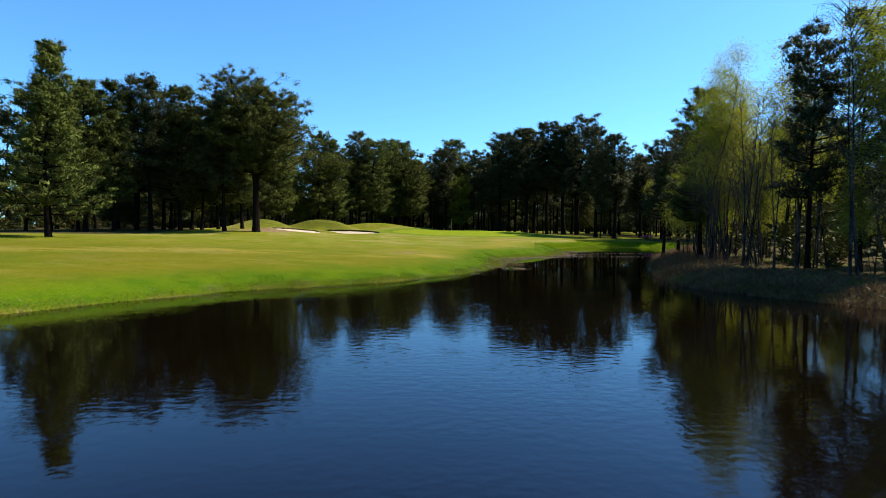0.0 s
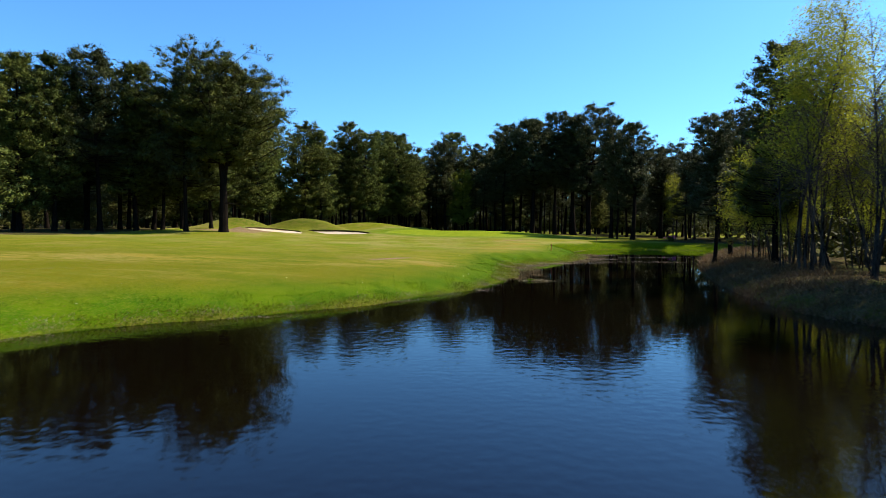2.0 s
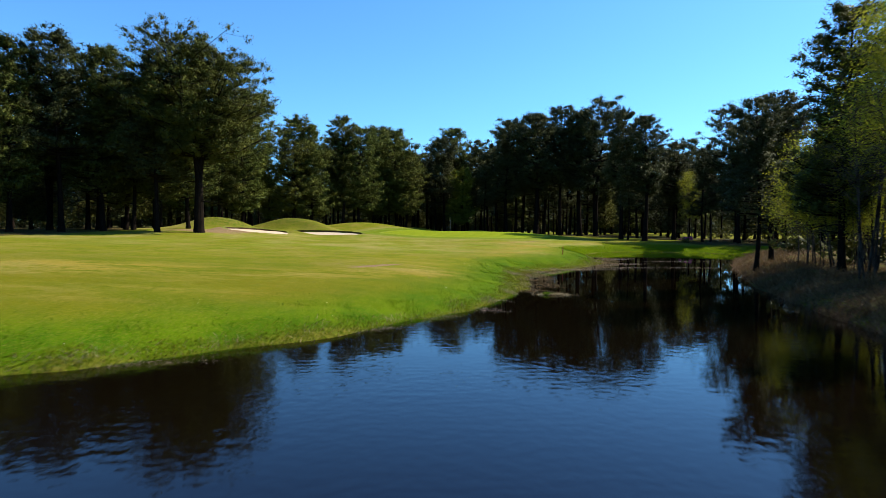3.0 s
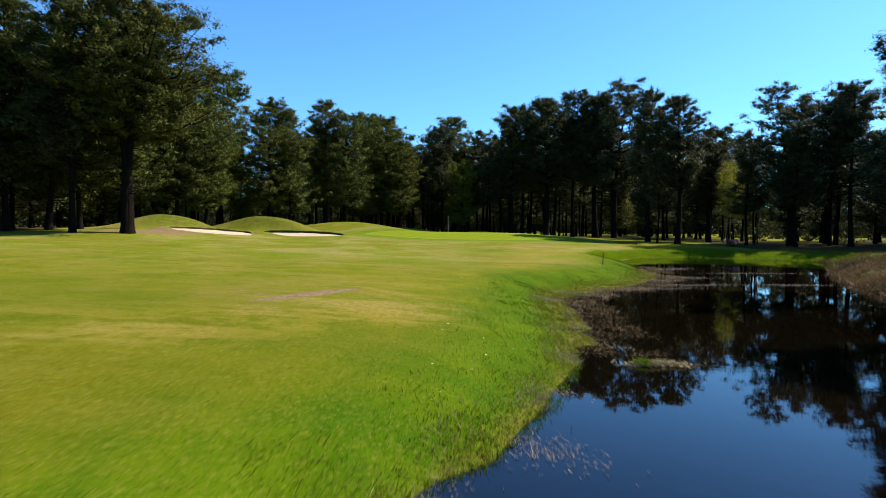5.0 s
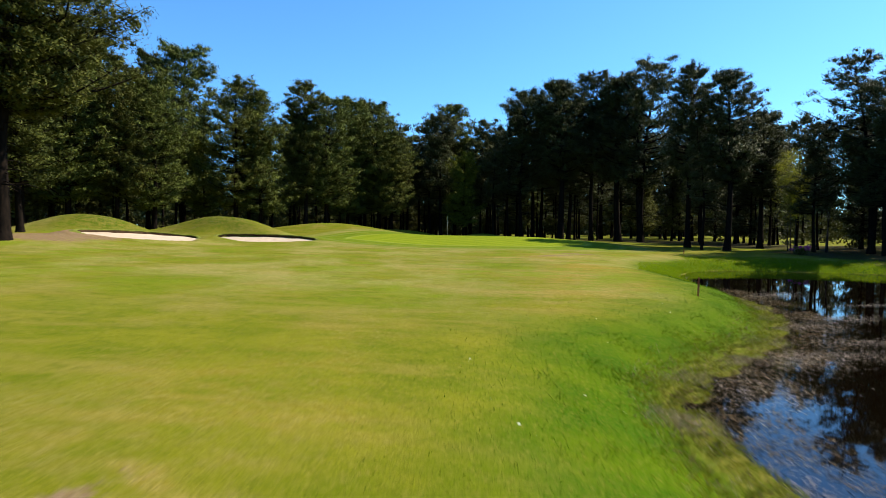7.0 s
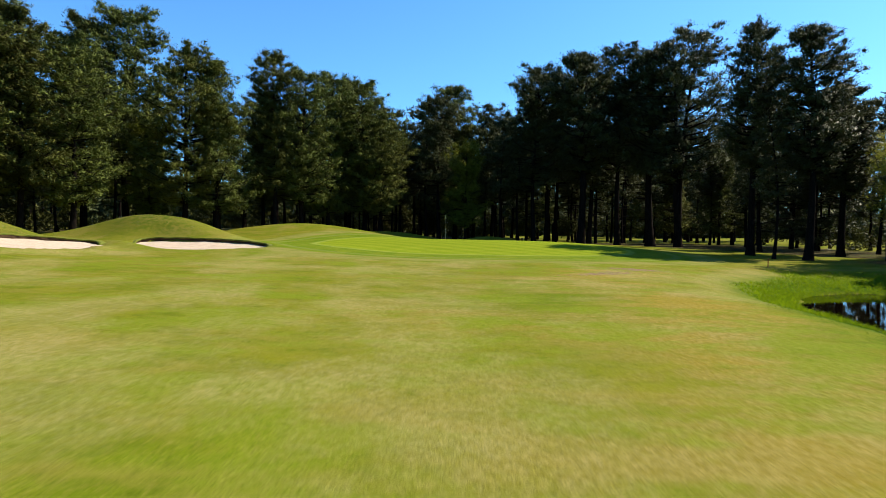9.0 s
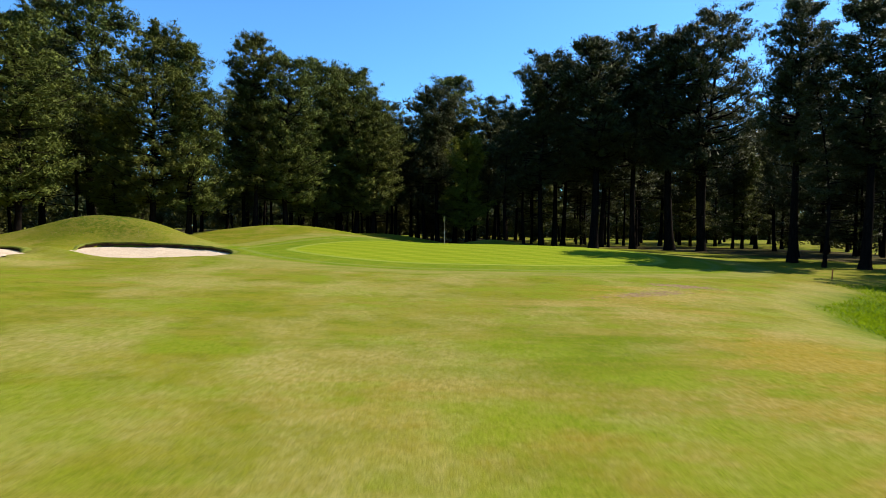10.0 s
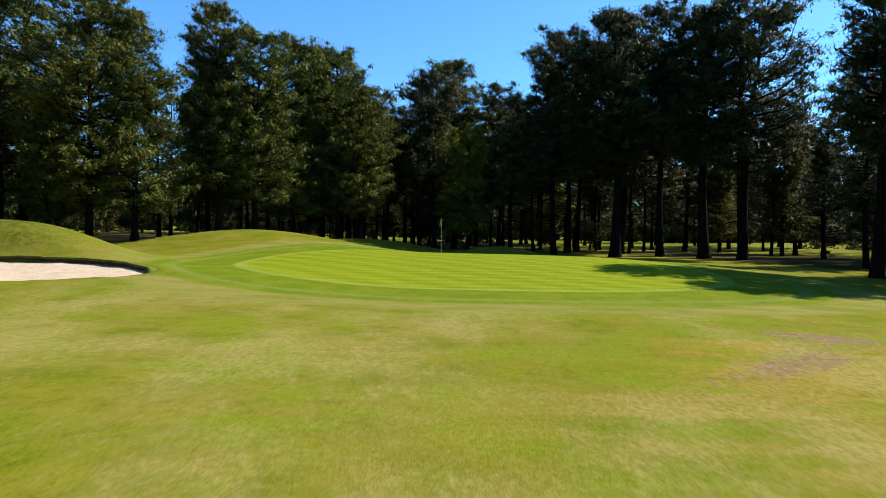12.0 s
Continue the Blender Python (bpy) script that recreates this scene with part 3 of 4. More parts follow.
# bunkers
for b in BUNKERS:
    bunker = thing("bunker", pose(0, 0, 0), "pale sand bunker with a dark cut turf face", "bunker", "bunkers beside the green")
    ring = bunker_outline(b)
    m = len(ring)
    verts, faces = [(b[0], b[1], b[5] - 0.08)], []
    for k in range(1, 9):
        f = k / 8
        for x, y in ring:
            px, py = b[0] + (x - b[0]) * f * 1.09, b[1] + (y - b[1]) * f * 1.09
            z = sand_height(b, px, py) - 0.08 + 0.05 * f ** 4
            verts.append((px, py, z + 0.05 * noise.noise((px * 0.7, py * 0.7, 0)) + 0.025 * noise.noise((px * 2.3, py * 2.3, 5))))
    faces += [(0, 1 + i, 1 + (i + 1) % m) for i in range(m)]
    for k in range(7):
        faces += [(1 + k * m + i, 1 + (k + 1) * m + i, 1 + (k + 1) * m + (i + 1) % m, 1 + k * m + (i + 1) % m) for i in range(m)]
    part("sand", mesh_of("sand", verts, faces, SAND, True), SAND, bunker, "raked pale sand")
    # the face, from under the sand up to the overhanging turf, and the turf lip itself
    face_v, face_f, lip_v, lip_f = [], [], [], []
    for i, (x, y) in enumerate(ring):
        ox, oy = x - b[0], y - b[1]
        back = (oy * math.cos(radians(b[4])) - ox * math.sin(radians(b[4]))) / b[3]
        sink = 0.22 * min(1.0, max(0.0, 0.25 - back) * 2.5)
        rim = max(height(b[0] + ox * 1.08, b[1] + oy * 1.12), sand_height(b, x, y) + 0.06) - sink
        j = 0.030 * noise.noise((x * 1.7, y * 1.7, 3.0)) + 0.022 * noise.noise((x * 5.1, y * 5.1, 8.0))
        rim += 0.06 * noise.noise((x * 3.3, y * 3.3, 1.0))
        face_v += [(b[0] + ox * 1.035, b[1] + oy * 1.035, sand_height(b, x, y) - 0.4), (b[0] + ox * (1.0 + j), b[1] + oy * (1.0 + j), rim - 0.03)]
        lip_v += [(b[0] + ox * (1.0 + j), b[1] + oy * (1.0 + j), rim - 0.06), (b[0] + ox * (0.985 + j), b[1] + oy * (0.975 + j), rim + 0.03),
                  (b[0] + ox * 1.04, b[1] + oy * 1.06, rim + 0.05), (b[0] + ox * 1.12, b[1] + oy * 1.16, height(b[0] + ox * 1.12, b[1] + oy * 1.16) - 0.03 - sink)]
    for i in range(m):
        p, q = 2 * i, 2 * ((i + 1) % m)
        face_f.append((p, q, q + 1, p + 1))
        p, q = 4 * i, 4 * ((i + 1) % m)
        lip_f += [(p + k, q + k, q + k + 1, p + k + 1) for k in range(3)]
    part("face", mesh_of("face", face_v, face_f, SOIL), SOIL, bunker, "dark cut soil face")
    part("turf_lip", mesh_of("turf_lip", lip_v, lip_f, TURF_LIP, True), TURF_LIP, bunker, "rounded green turf lip")


# ---- trees ----
def pine(seed, h, base, radius, profile, limbs, tuft, needles, stems=1, per=64, pads=5, trunk_r=0.34, clump=1.05, drop=0.0, flat=0.6, open_up=0.0):
    """A Scots pine: bare trunk with dead snags, limbs in loose whorls, and foliage in plates along them. base: the crown's foot as a share of h; open_up: share of limbs with bare inner halves."""
    rng = np.random.default_rng(seed)
    verts, faces, centres, radii, turns = [], [], [], [], []
    for s in range(stems):
        lean = rng.normal(size=2) * 0.014 * h + (0 if stems == 1 else (s - (stems - 1) / 2) * np.array([0.13, 0.04]) * h)
        bend = rng.normal(size=2) * 0.010 * h
        top = h * (0.95 if s == 0 else 0.88)

        def stem(f):
            return Vector((lean[0] * f * f + bend[0] * math.sin(f * 5), lean[1] * f * f + bend[1] * math.sin(f * 4), top * f - 0.3 * (f == 0)))

        fs = [0, 0.012, 0.04, 0.12, 0.25, 0.4, 0.55, 0.7, 0.85, 0.97]
        tr = trunk_r if stems == 1 else trunk_r * 0.8
        tube(verts, faces, [stem(f) for f in fs], [tr * (1.55 if f == 0 else 1.28 if f == 0.012 else 1.06 if f == 0.04 else max(0.06, 1 - 0.9 * f)) for f in fs], 8)
        for _ in range(14 if per > 24 else 3):
            f = rng.uniform(0.14, base + 0.12)
            p, w = stem(f), rng.uniform(0, 2 * math.pi)
            l = rng.uniform(0.5, 3.0)
            d = Vector((math.cos(w), math.sin(w), rng.uniform(-0.25, 0.2)))
            tube(verts, faces, [p, p + d * l * 0.5, p + d * l + Vector((0, 0, -0.15 * l))], [0.05, 0.035, 0.012], 4)
        phase = rng.uniform(0, 6.28, 6)
        own = limbs // stems
        for k in range(own):
            # the lower limbs level or hanging, the upper ones steep, all turned up at their ends
            u = min(0.985, max(0.0, (k + 0.5) / own + rng.normal() * 0.03))
            w = k * 2.4 + rng.normal() * 0.45
            lobes = 1 + 0.20 * math.sin(2 * w + phase[0] + 5 * u) + 0.15 * math.sin(3 * w + phase[1] - 9 * u) + 0.12 * math.sin(13 * u + phase[2])
            reach = max(0.5, radius * profile(u) * lobes * rng.uniform(0.68, 1.10))
            rise = -0.22 - drop + (0.75 + drop) * u
            zt = (h * (base + (0.97 - base) * u)) * (0.92 if s else 1.0)
            p = stem(max(0.08, min(0.95, (zt - (0.15 + 0.3 * u) * reach) / top)))
            d, e = Vector((math.cos(w), math.sin(w), 0)), Vector((-math.sin(w), math.cos(w), 0))
            curl = rng.normal() * 0.18 * reach
            tip = Vector((p.x, p.y, zt)) + d * reach + e * curl + Vector((0, 0, 0.1 * reach))
            mid = p.lerp(tip, 0.55) - e * curl * 0.3 + Vector((0, 0, -0.10 * reach + 0.1 * rise * reach))
            lr = max(0.035, tr * 0.34 * (1 - 0.65 * u))
            tube(verts, faces, [p, mid, p.lerp(tip, 0.97)], [lr, lr * 0.6, 0.02], 4)
            inner = 0.55 if rng.random() < open_up else 0.28
            for j in range(pads):
                f = inner + (1 - inner) * (j + rng.random()) / pads
                c = p.lerp(mid, f / 0.55) if f < 0.55 else mid.lerp(tip, (f - 0.55) / 0.45)
                fan = rng.normal() * 0.24 * reach * (1.25 - 0.6 * f)
                foot = c
                c = c + e * fan + Vector((0, 0, rng.normal() * 0.22 + 0.12))
                if abs(fan) > 0.5:
                    tube(verts, faces, [foot, foot.lerp(c, 0.9)], [lr * 0.35, 0.012], 3)
                centres.append(tuple(c))
                radii.append(clump * rng.uniform(0.6, 1.25) * (1.0 - 0.25 * u))
                turns.append(w + rng.normal() * 0.3)
    tri, nor = needle_pads(rng, centres, radii, turns, per, tuft, flat)
    tri[:, 2] *= h / tri[:, 2].max()
    tree = thing("pine_tree", pose(0, 0, 0), "tall Scots pine with bare dark trunk and tufted crown", "tree", "pines round the green")
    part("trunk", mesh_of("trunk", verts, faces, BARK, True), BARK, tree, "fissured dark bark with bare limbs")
    part("crown", tri_mesh("crown", tri, needles, nor), needles, tree, "dense dark green needle tufts")
    return tree


def birch(seed, h, stems, spread_r, leaves=BIRCH, per=22, leaf=0.22, bare=False, bark=BIRCH_BARK):
    """A slender birch or sapling clump with hanging twigs and thin young leaves."""
    rng = np.random.default_rng(seed)
    verts, faces, tv, tf, centres, radii = [], [], [], [], [], []
    for s in range(stems):
        w = rng.uniform(0, 6.28)
        foot = Vector((math.cos(w), math.sin(w), 0)) * (0.0 if s == 0 else rng.uniform(0.2, 0.8))
        out = Vector((math.cos(w), math.sin(w), 0)) * spread_r * rng.uniform(0.1, 0.5)
        top = h * rng.uniform(0.75, 1.0) if s else h
        wob = rng.normal(size=4) * 0.02 * h

        def stem(f):
            return foot + out * f ** 1.3 + Vector((wob[0] * math.sin(4 * f) + wob[2] * f * f, wob[1] * math.sin(5 * f + 1) + wob[3] * f * f, top * f - 0.25 * (f == 0)))

        fs = [0, 0.1, 0.25, 0.4, 0.55, 0.7, 0.85, 1.0]
        r0 = 0.0085 * h / (1 + 0.25 * (stems - 1)) * 0.9
        tube(verts, faces, [stem(f) for f in fs], [r0 * (1.2 if f == 0 else max(0.08, 1 - f)) for f in fs], 6)
        for k in range(int(20 + h)):
            f = rng.uniform(0.38, 0.97)
            p = stem(f)
            a = rng.uniform(0, 6.28)
            reach = spread_r * (1.25 - 0.85 * f) * rng.uniform(0.45, 1.15) + 0.4
            d = Vector((math.cos(a), math.sin(a), 0))
            q = p + d * reach * 0.5 + Vector((0, 0, reach * rng.uniform(0.3, 0.8)))
            e = p + d * reach + Vector((0, 0, reach * rng.uniform(0.15, 0.75)))
            tube(tv, tf, [p, q, e], [0.022, 0.013, 0.005], 3)
            for j in range(3):
                g = rng.uniform(0.3, 1.0)
                c = p.lerp(q, g * 2) if g < 0.5 else q.lerp(e, g * 2 - 1)
                drop = c + Vector((*(rng.normal(size=2) * 0.5), rng.uniform(-0.9, 0.4)))
                tube(tv, tf, [c, c.lerp(drop, 0.5) + Vector((0, 0, 0.15)), drop], [0.007, 0.005, 0.003], 3)
                centres.append(tuple(c.lerp(drop, 0.6)))
                radii.append(rng.uniform(0.6, 1.3))
    tree = thing("birch_tree", pose(0, 0, 0), "slender birch in thin young yellow-green leaf", "tree", "birches on the pond bank")
    part("trunk", mesh_of("trunk", verts, faces, bark, True), bark, tree, "thin pale grey stems")
    part("twig_crown", mesh_of("branches", tv, tf, TWIG), TWIG, tree, "fine bare twigs")
    if not bare:
        part("crown", tri_mesh("crown", tufts(rng, centres, radii, per, leaf, 0.9, -0.3, 0.42), leaves), leaves, tree, "small yellow-green leaves")
    return tree


def dome(u):
    return math.sqrt(max(0.0, 1 - (max(0.0, u - 0.42) / 0.60) ** 2)) * (0.62 + 0.9 * min(u, 0.42))


def cone(u):
    return 1.05 - 0.88 * u


def plume(u):
    return math.sqrt(max(0.0, 1 - (max(0.0, u - 0.55) / 0.47) ** 2)) * (0.70 + 0.55 * min(u, 0.55))


def tower(u):
    return (0.80 + 0.20 * math.sin(9 * u)) * math.sqrt(max(0.03, 1 - max(0.0, (u - 0.35) / 0.68) ** 2.2))


def ragged(u):
    return math.sqrt(max(0.0, 1 - (max(0.0, u - 0.65) / 0.37) ** 2)) * (0.75 + 0.25 * math.sin(8 * u + 0.5))


# the first tree of each kind stands at the back of the wood; the rest are copies of it
KINDS = {
    "broad": (pine(11, 24.0, 0.40, 7.6, dome, 220, 0.20, PINE_MID, stems=3, per=70, pads=9, trunk_r=0.60, clump=0.92), 24.0),
    "full": (pine(20, 25.0, 0.18, 6.2, plume, 124, 0.23, PINE, per=56, pads=8, trunk_r=0.38, clump=0.92), 25.0),
    "full_b": (pine(30, 25.0, 0.14, 5.8, tower, 120, 0.23, PINE, per=56, pads=8, trunk_r=0.36, clump=0.90), 25.0),
    "tall": (pine(12, 25.0, 0.22, 4.9, tower, 108, 0.23, PINE_MID, trunk_r=0.34, per=54, pads=8, clump=0.88), 25.0),
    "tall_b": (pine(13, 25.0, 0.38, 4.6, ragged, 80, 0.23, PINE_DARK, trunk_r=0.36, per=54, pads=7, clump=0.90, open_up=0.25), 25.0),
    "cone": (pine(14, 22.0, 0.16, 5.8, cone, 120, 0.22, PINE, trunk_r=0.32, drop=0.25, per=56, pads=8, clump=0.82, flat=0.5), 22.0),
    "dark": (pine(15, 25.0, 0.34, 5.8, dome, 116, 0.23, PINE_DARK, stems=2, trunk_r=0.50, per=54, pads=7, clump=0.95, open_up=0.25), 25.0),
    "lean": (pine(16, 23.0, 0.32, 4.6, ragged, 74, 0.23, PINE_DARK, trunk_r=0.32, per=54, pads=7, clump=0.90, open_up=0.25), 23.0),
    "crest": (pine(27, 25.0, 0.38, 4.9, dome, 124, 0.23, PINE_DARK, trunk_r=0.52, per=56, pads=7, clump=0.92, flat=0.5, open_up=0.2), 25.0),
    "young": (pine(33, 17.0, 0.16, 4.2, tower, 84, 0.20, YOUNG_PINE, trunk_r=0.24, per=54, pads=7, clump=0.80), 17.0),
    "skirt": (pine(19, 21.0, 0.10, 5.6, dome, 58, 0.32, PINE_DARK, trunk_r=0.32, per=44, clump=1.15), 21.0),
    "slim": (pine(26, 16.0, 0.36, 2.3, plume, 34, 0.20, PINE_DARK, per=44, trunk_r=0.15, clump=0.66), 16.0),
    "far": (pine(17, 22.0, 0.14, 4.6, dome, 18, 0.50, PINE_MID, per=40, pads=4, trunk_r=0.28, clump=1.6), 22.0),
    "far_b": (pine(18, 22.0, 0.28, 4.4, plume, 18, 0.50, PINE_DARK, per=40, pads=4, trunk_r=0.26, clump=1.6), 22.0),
    "birch": (birch(21, 16.0, 3, 2.8, per=84, leaf=0.075), 16.0),
    "birch_b": (birch(22, 14.0, 3, 2.3, per=70, leaf=0.074), 14.0),
    "sapling": (birch(23, 8.0, 3, 1.8, per=40, leaf=0.078), 8.0),
    "bare": (birch(24, 13.0, 2, 2.8, bare=True), 13.0),
    "shrub": (birch(25, 5.0, 3, 2.0, leaves=SHRUB, per=18, leaf=0.26, bark=TWIG), 5.0),
}
USED = {}
LOOKS = {
    "young": "young yellow-green pine standing among darker pines", "full": "full-crowned olive green Scots pine with low limbs", "full_b": "tall olive green Scots pine, dense to the ground",
    "crest": "dark Scots pine with a broad layered crown and thick trunk", "dark": "dark forked Scots pine with a spreading crown", "skirt": "dark pine with branches down to the ground",
    "slim": "slender pine with a long bare dark stem", "bare": "thin birch with fine twigs, not yet in leaf", "sapling": "clump of birch saplings in young leaf", "shrub": "low bushy undergrowth tree with dull green leaves",
}
rng = np.random.default_rng(5)


def plant(kind, x, y, top=None, tall=None, turn=None, label="", wide=1.0, tip=(0, 0)):
    """Stands a tree of a kind at x, y so that its tip reaches the height top, or with the height tall."""
    first, h = KINDS[kind]
    z = height(x, y) - 0.05
    f = (top - z) / h if top else tall / h
    m = pose(x, y, z, tip[0], tip[1], 0) @ pose(0, 0, 0, 0, 0, rng.uniform(0, 360) if turn is None else turn) @ Matrix.Diagonal((f * wide, f * wide, f, 1))
    if kind in USED:
        ob = copy_thing(first, m @ Matrix.Diagonal((*(1 / s for s in first.scale), 1)))
    else:
        ob = first
        ob.matrix_basis = m
        USED[kind] = True
    return tagged(ob, label or LOOKS.get(kind, ""))


# left edge of the fairway
plant("cone", -39.4, 59.8, 22.2, turn=40, wide=0.95, label="Scots pine with drooping lower limbs at the fairway edge")
plant("broad", -27.9, 89.4, 26.6, turn=10, wide=1.04, label="broad Scots pine with forked stems on bare earth")
plant("lean", -32.2, 88.2, 22.5, turn=80)
for k, x, y, top in (("tall", -46.1, 84, 23.8), ("tall_b", -42.4, 87, 25.2), ("tall", -39.6, 90.4, 24.7), ("full_b", -48.9, 82, 23.6), ("lean", -37.4, 93, 22.0), ("tall", -35.6, 95, 21.5),
                     ("tall", -55, 84, 23), ("dark", -47, 92, 22.5), ("full", -41.5, 99, 23), ("skirt", -46, 103, 19), ("skirt", -52, 96, 18), ("tall_b", -44.2, 97.3, 22), ("tall", -33.0, 98.5, 22.5)):
    plant(k, x, y, top)
# behind the mounds
for k, x, y, top in (("full", -34.5, 124.0, 22.5), ("tall", -37.5, 121.0, 24.0), ("full", -28.1, 134.5, 24.8), ("full_b", -25.0, 136, 23.4), ("full", -38.6, 142, 31.5), ("tall", -43.0, 140, 30.0),
                     ("tall", -19.8, 141.6, 25.9), ("full", -17.0, 144.5, 24.6), ("tall", -22.5, 146, 22.0), ("full_b", -14.6, 150, 25.3), ("full", -9.9, 152.5, 25.4), ("tall", -12.6, 156, 26.2), ("full", -7.6, 151.5, 20.5),
                     ("full", -42, 119, 27), ("full_b", -47, 124, 29), ("full", -50, 134, 30), ("skirt", -47, 118, 16), ("young", -33.6, 137.5, 16.5), ("tall_b", -20.5, 160, 24.0)):
    plant(k, x, y, top)
# behind the green
for k, x, y, top in (("full_b", 3.4, 166, 28.0), ("tall_b", 0.9, 158, 24.6), ("young", 4.8, 154.5, 17.0), ("tall_b", -3.5, 170, 22.5), ("lean", 9.7, 168, 25.3), ("lean", 12.2, 174, 25.0), ("dark", 7, 176, 22), ("lean", -5.6, 164, 21.0)):
    plant(k, x, y, top)
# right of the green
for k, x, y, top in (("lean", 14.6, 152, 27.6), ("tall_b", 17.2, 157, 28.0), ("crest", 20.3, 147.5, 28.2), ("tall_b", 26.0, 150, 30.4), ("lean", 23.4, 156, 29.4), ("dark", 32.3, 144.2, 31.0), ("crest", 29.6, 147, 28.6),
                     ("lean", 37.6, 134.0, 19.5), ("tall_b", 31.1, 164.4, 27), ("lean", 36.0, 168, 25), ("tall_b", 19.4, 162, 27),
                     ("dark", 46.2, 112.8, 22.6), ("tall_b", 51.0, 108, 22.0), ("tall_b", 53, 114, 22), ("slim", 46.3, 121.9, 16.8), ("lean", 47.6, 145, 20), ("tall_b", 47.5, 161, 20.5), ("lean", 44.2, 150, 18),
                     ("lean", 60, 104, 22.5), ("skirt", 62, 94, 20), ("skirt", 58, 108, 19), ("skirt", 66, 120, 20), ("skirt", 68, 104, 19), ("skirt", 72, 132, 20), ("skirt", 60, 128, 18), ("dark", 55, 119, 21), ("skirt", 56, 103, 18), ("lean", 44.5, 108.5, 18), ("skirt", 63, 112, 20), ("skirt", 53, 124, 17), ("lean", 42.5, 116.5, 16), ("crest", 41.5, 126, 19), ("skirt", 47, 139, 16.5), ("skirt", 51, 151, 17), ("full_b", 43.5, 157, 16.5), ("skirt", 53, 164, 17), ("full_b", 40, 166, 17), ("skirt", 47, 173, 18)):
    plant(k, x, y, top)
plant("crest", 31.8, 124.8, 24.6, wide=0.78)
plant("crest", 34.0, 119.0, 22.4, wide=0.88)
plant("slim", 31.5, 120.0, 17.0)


def clear(x, y, seen, gap):
    return all((x - a) ** 2 + (y - b) ** 2 > gap * gap for a, b in seen)


def on_land(x, y, gap):
    return edge_distance(SHORE, np.array([x]), np.array([y]))[0] > gap


# the woods behind, left, right and round the back of the walk
seen = [(-39.4, 59.8), (-27.9, 89.4)]
for (x0, x1, y0, y1, count, kinds, lo, hi, gap) in (
        (-98, -42, 84, 190, 44, ("far", "far_b"), 19, 25, 5.0), (-42, 12, 160, 205, 34, ("far", "far_b"), 19, 24, 4.5), (12, 64, 178, 206, 30, ("far_b", "far"), 19, 25, 4.5),
        (48, 105, 84, 190, 44, ("far", "far_b"), 15, 20, 5.0), (44, 80, 14, 84, 22, ("far_b", "far"), 12, 15, 5.0),
        (-140, -48, 60, 84, 10, ("far", "far_b"), 18, 23, 6.0)):
    made = 0
    for _ in range(count * 12):
        x, y = rng.uniform(x0, x1), rng.uniform(y0, y1)
        if made < count and clear(x, y, seen, gap) and on_land(x, y, 2.5):
            seen.append((x, y))
            made += 1
            plant(kinds[int(rng.integers(len(kinds)))], x, y, tall=rng.uniform(lo, hi))
# the wooded bank on the right of the pond
for k, x, y, t in (("birch", 20.8, 46.0, 16.0), ("birch", 22.6, 48.2, 15.5), ("tall", 22.8, 53.0, 15.2), ("lean", 23.0, 62.5, 12.6), ("tall_b", 26.0, 66.0, 13.5), ("birch_b", 26.4, 34.4, 15.5), ("birch", 29.5, 37.5, 16.0), ("tall_b", 31.0, 34.0, 16.5), ("lean", 34.5, 41.0, 16.0), ("bare", 23.2, 33.4, 16.0), ("bare", 20.0, 40.0, 12.0), ("birch", 25.0, 42.0, 15.0), 
                   ("birch", 25.5, 34.0, 17.0), ("bare", 22.5, 50.5, 12.5), ("bare", 19.8, 44.0, 9.0), ("bare", 20.5, 37.0, 10.0), ("birch_b", 24.0, 52.0, 13.0), ("bare", 22.8, 38.5, 14.0),
                   ("birch", 27.0, 56.0, 13.0), ("sapling", 23.5, 57.5, 7.5), ("bare", 26.0, 46.0, 14.0), ("birch_b", 29.5, 48.0, 14.0), ("bare", 24.0, 29.5, 13.0),
                   ("birch_b", 30.0, 62.0, 11.0), ("birch_b", 41.2, 119.0, 11.5), ("bare", 43.5, 116.0, 12.0), ("birch", 29.5, 33.0, 15.0), ("bare", 27.5, 51.5, 13.0), ("bare", 30.5, 27.5, 14.0)):
    plant(k, x, y, tall=t)
plant("lean", 23.3, 38.2, tall=16.0, wide=0.78, turn=200)
plant("slim", 25.8, 37.0, tall=16.5)
# thin stems standing close together down to the water
for _ in range(26):
    y = rng.uniform(31, 62)
    x = 18.6 + 0.42 * max(0.0, y - 46) + 0.35 * max(0.0, 30 - y) + rng.uniform(0.3, 7)
    plant("bare" if rng.random() < 0.7 else "sapling", x, y, tall=rng.uniform(5.5, 12), tip=(rng.normal() * 5, rng.normal() * 5 - 3), wide=0.8, label="thin dark stem with fine bare twigs on the bank")
plant("bare", 21.3, 45.0, tall=9.5, tip=(4, -20), label="thin pale birch leaning out over the bank")
plant("bare", 22.4, 43.0, tall=9.0, tip=(-3, -11), label="thin pale birch leaning over the bank")
for _ in range(16):
    x, y = rng.uniform(-60, 70), rng.uniform(165, 200)
    plant("shrub", x, y, tall=rng.uniform(2.5, 6))
for _ in range(8):
    x, y = rng.uniform(-80, -44), rng.uniform(92, 130)
    plant("shrub", x, y, tall=rng.uniform(2.5, 6))

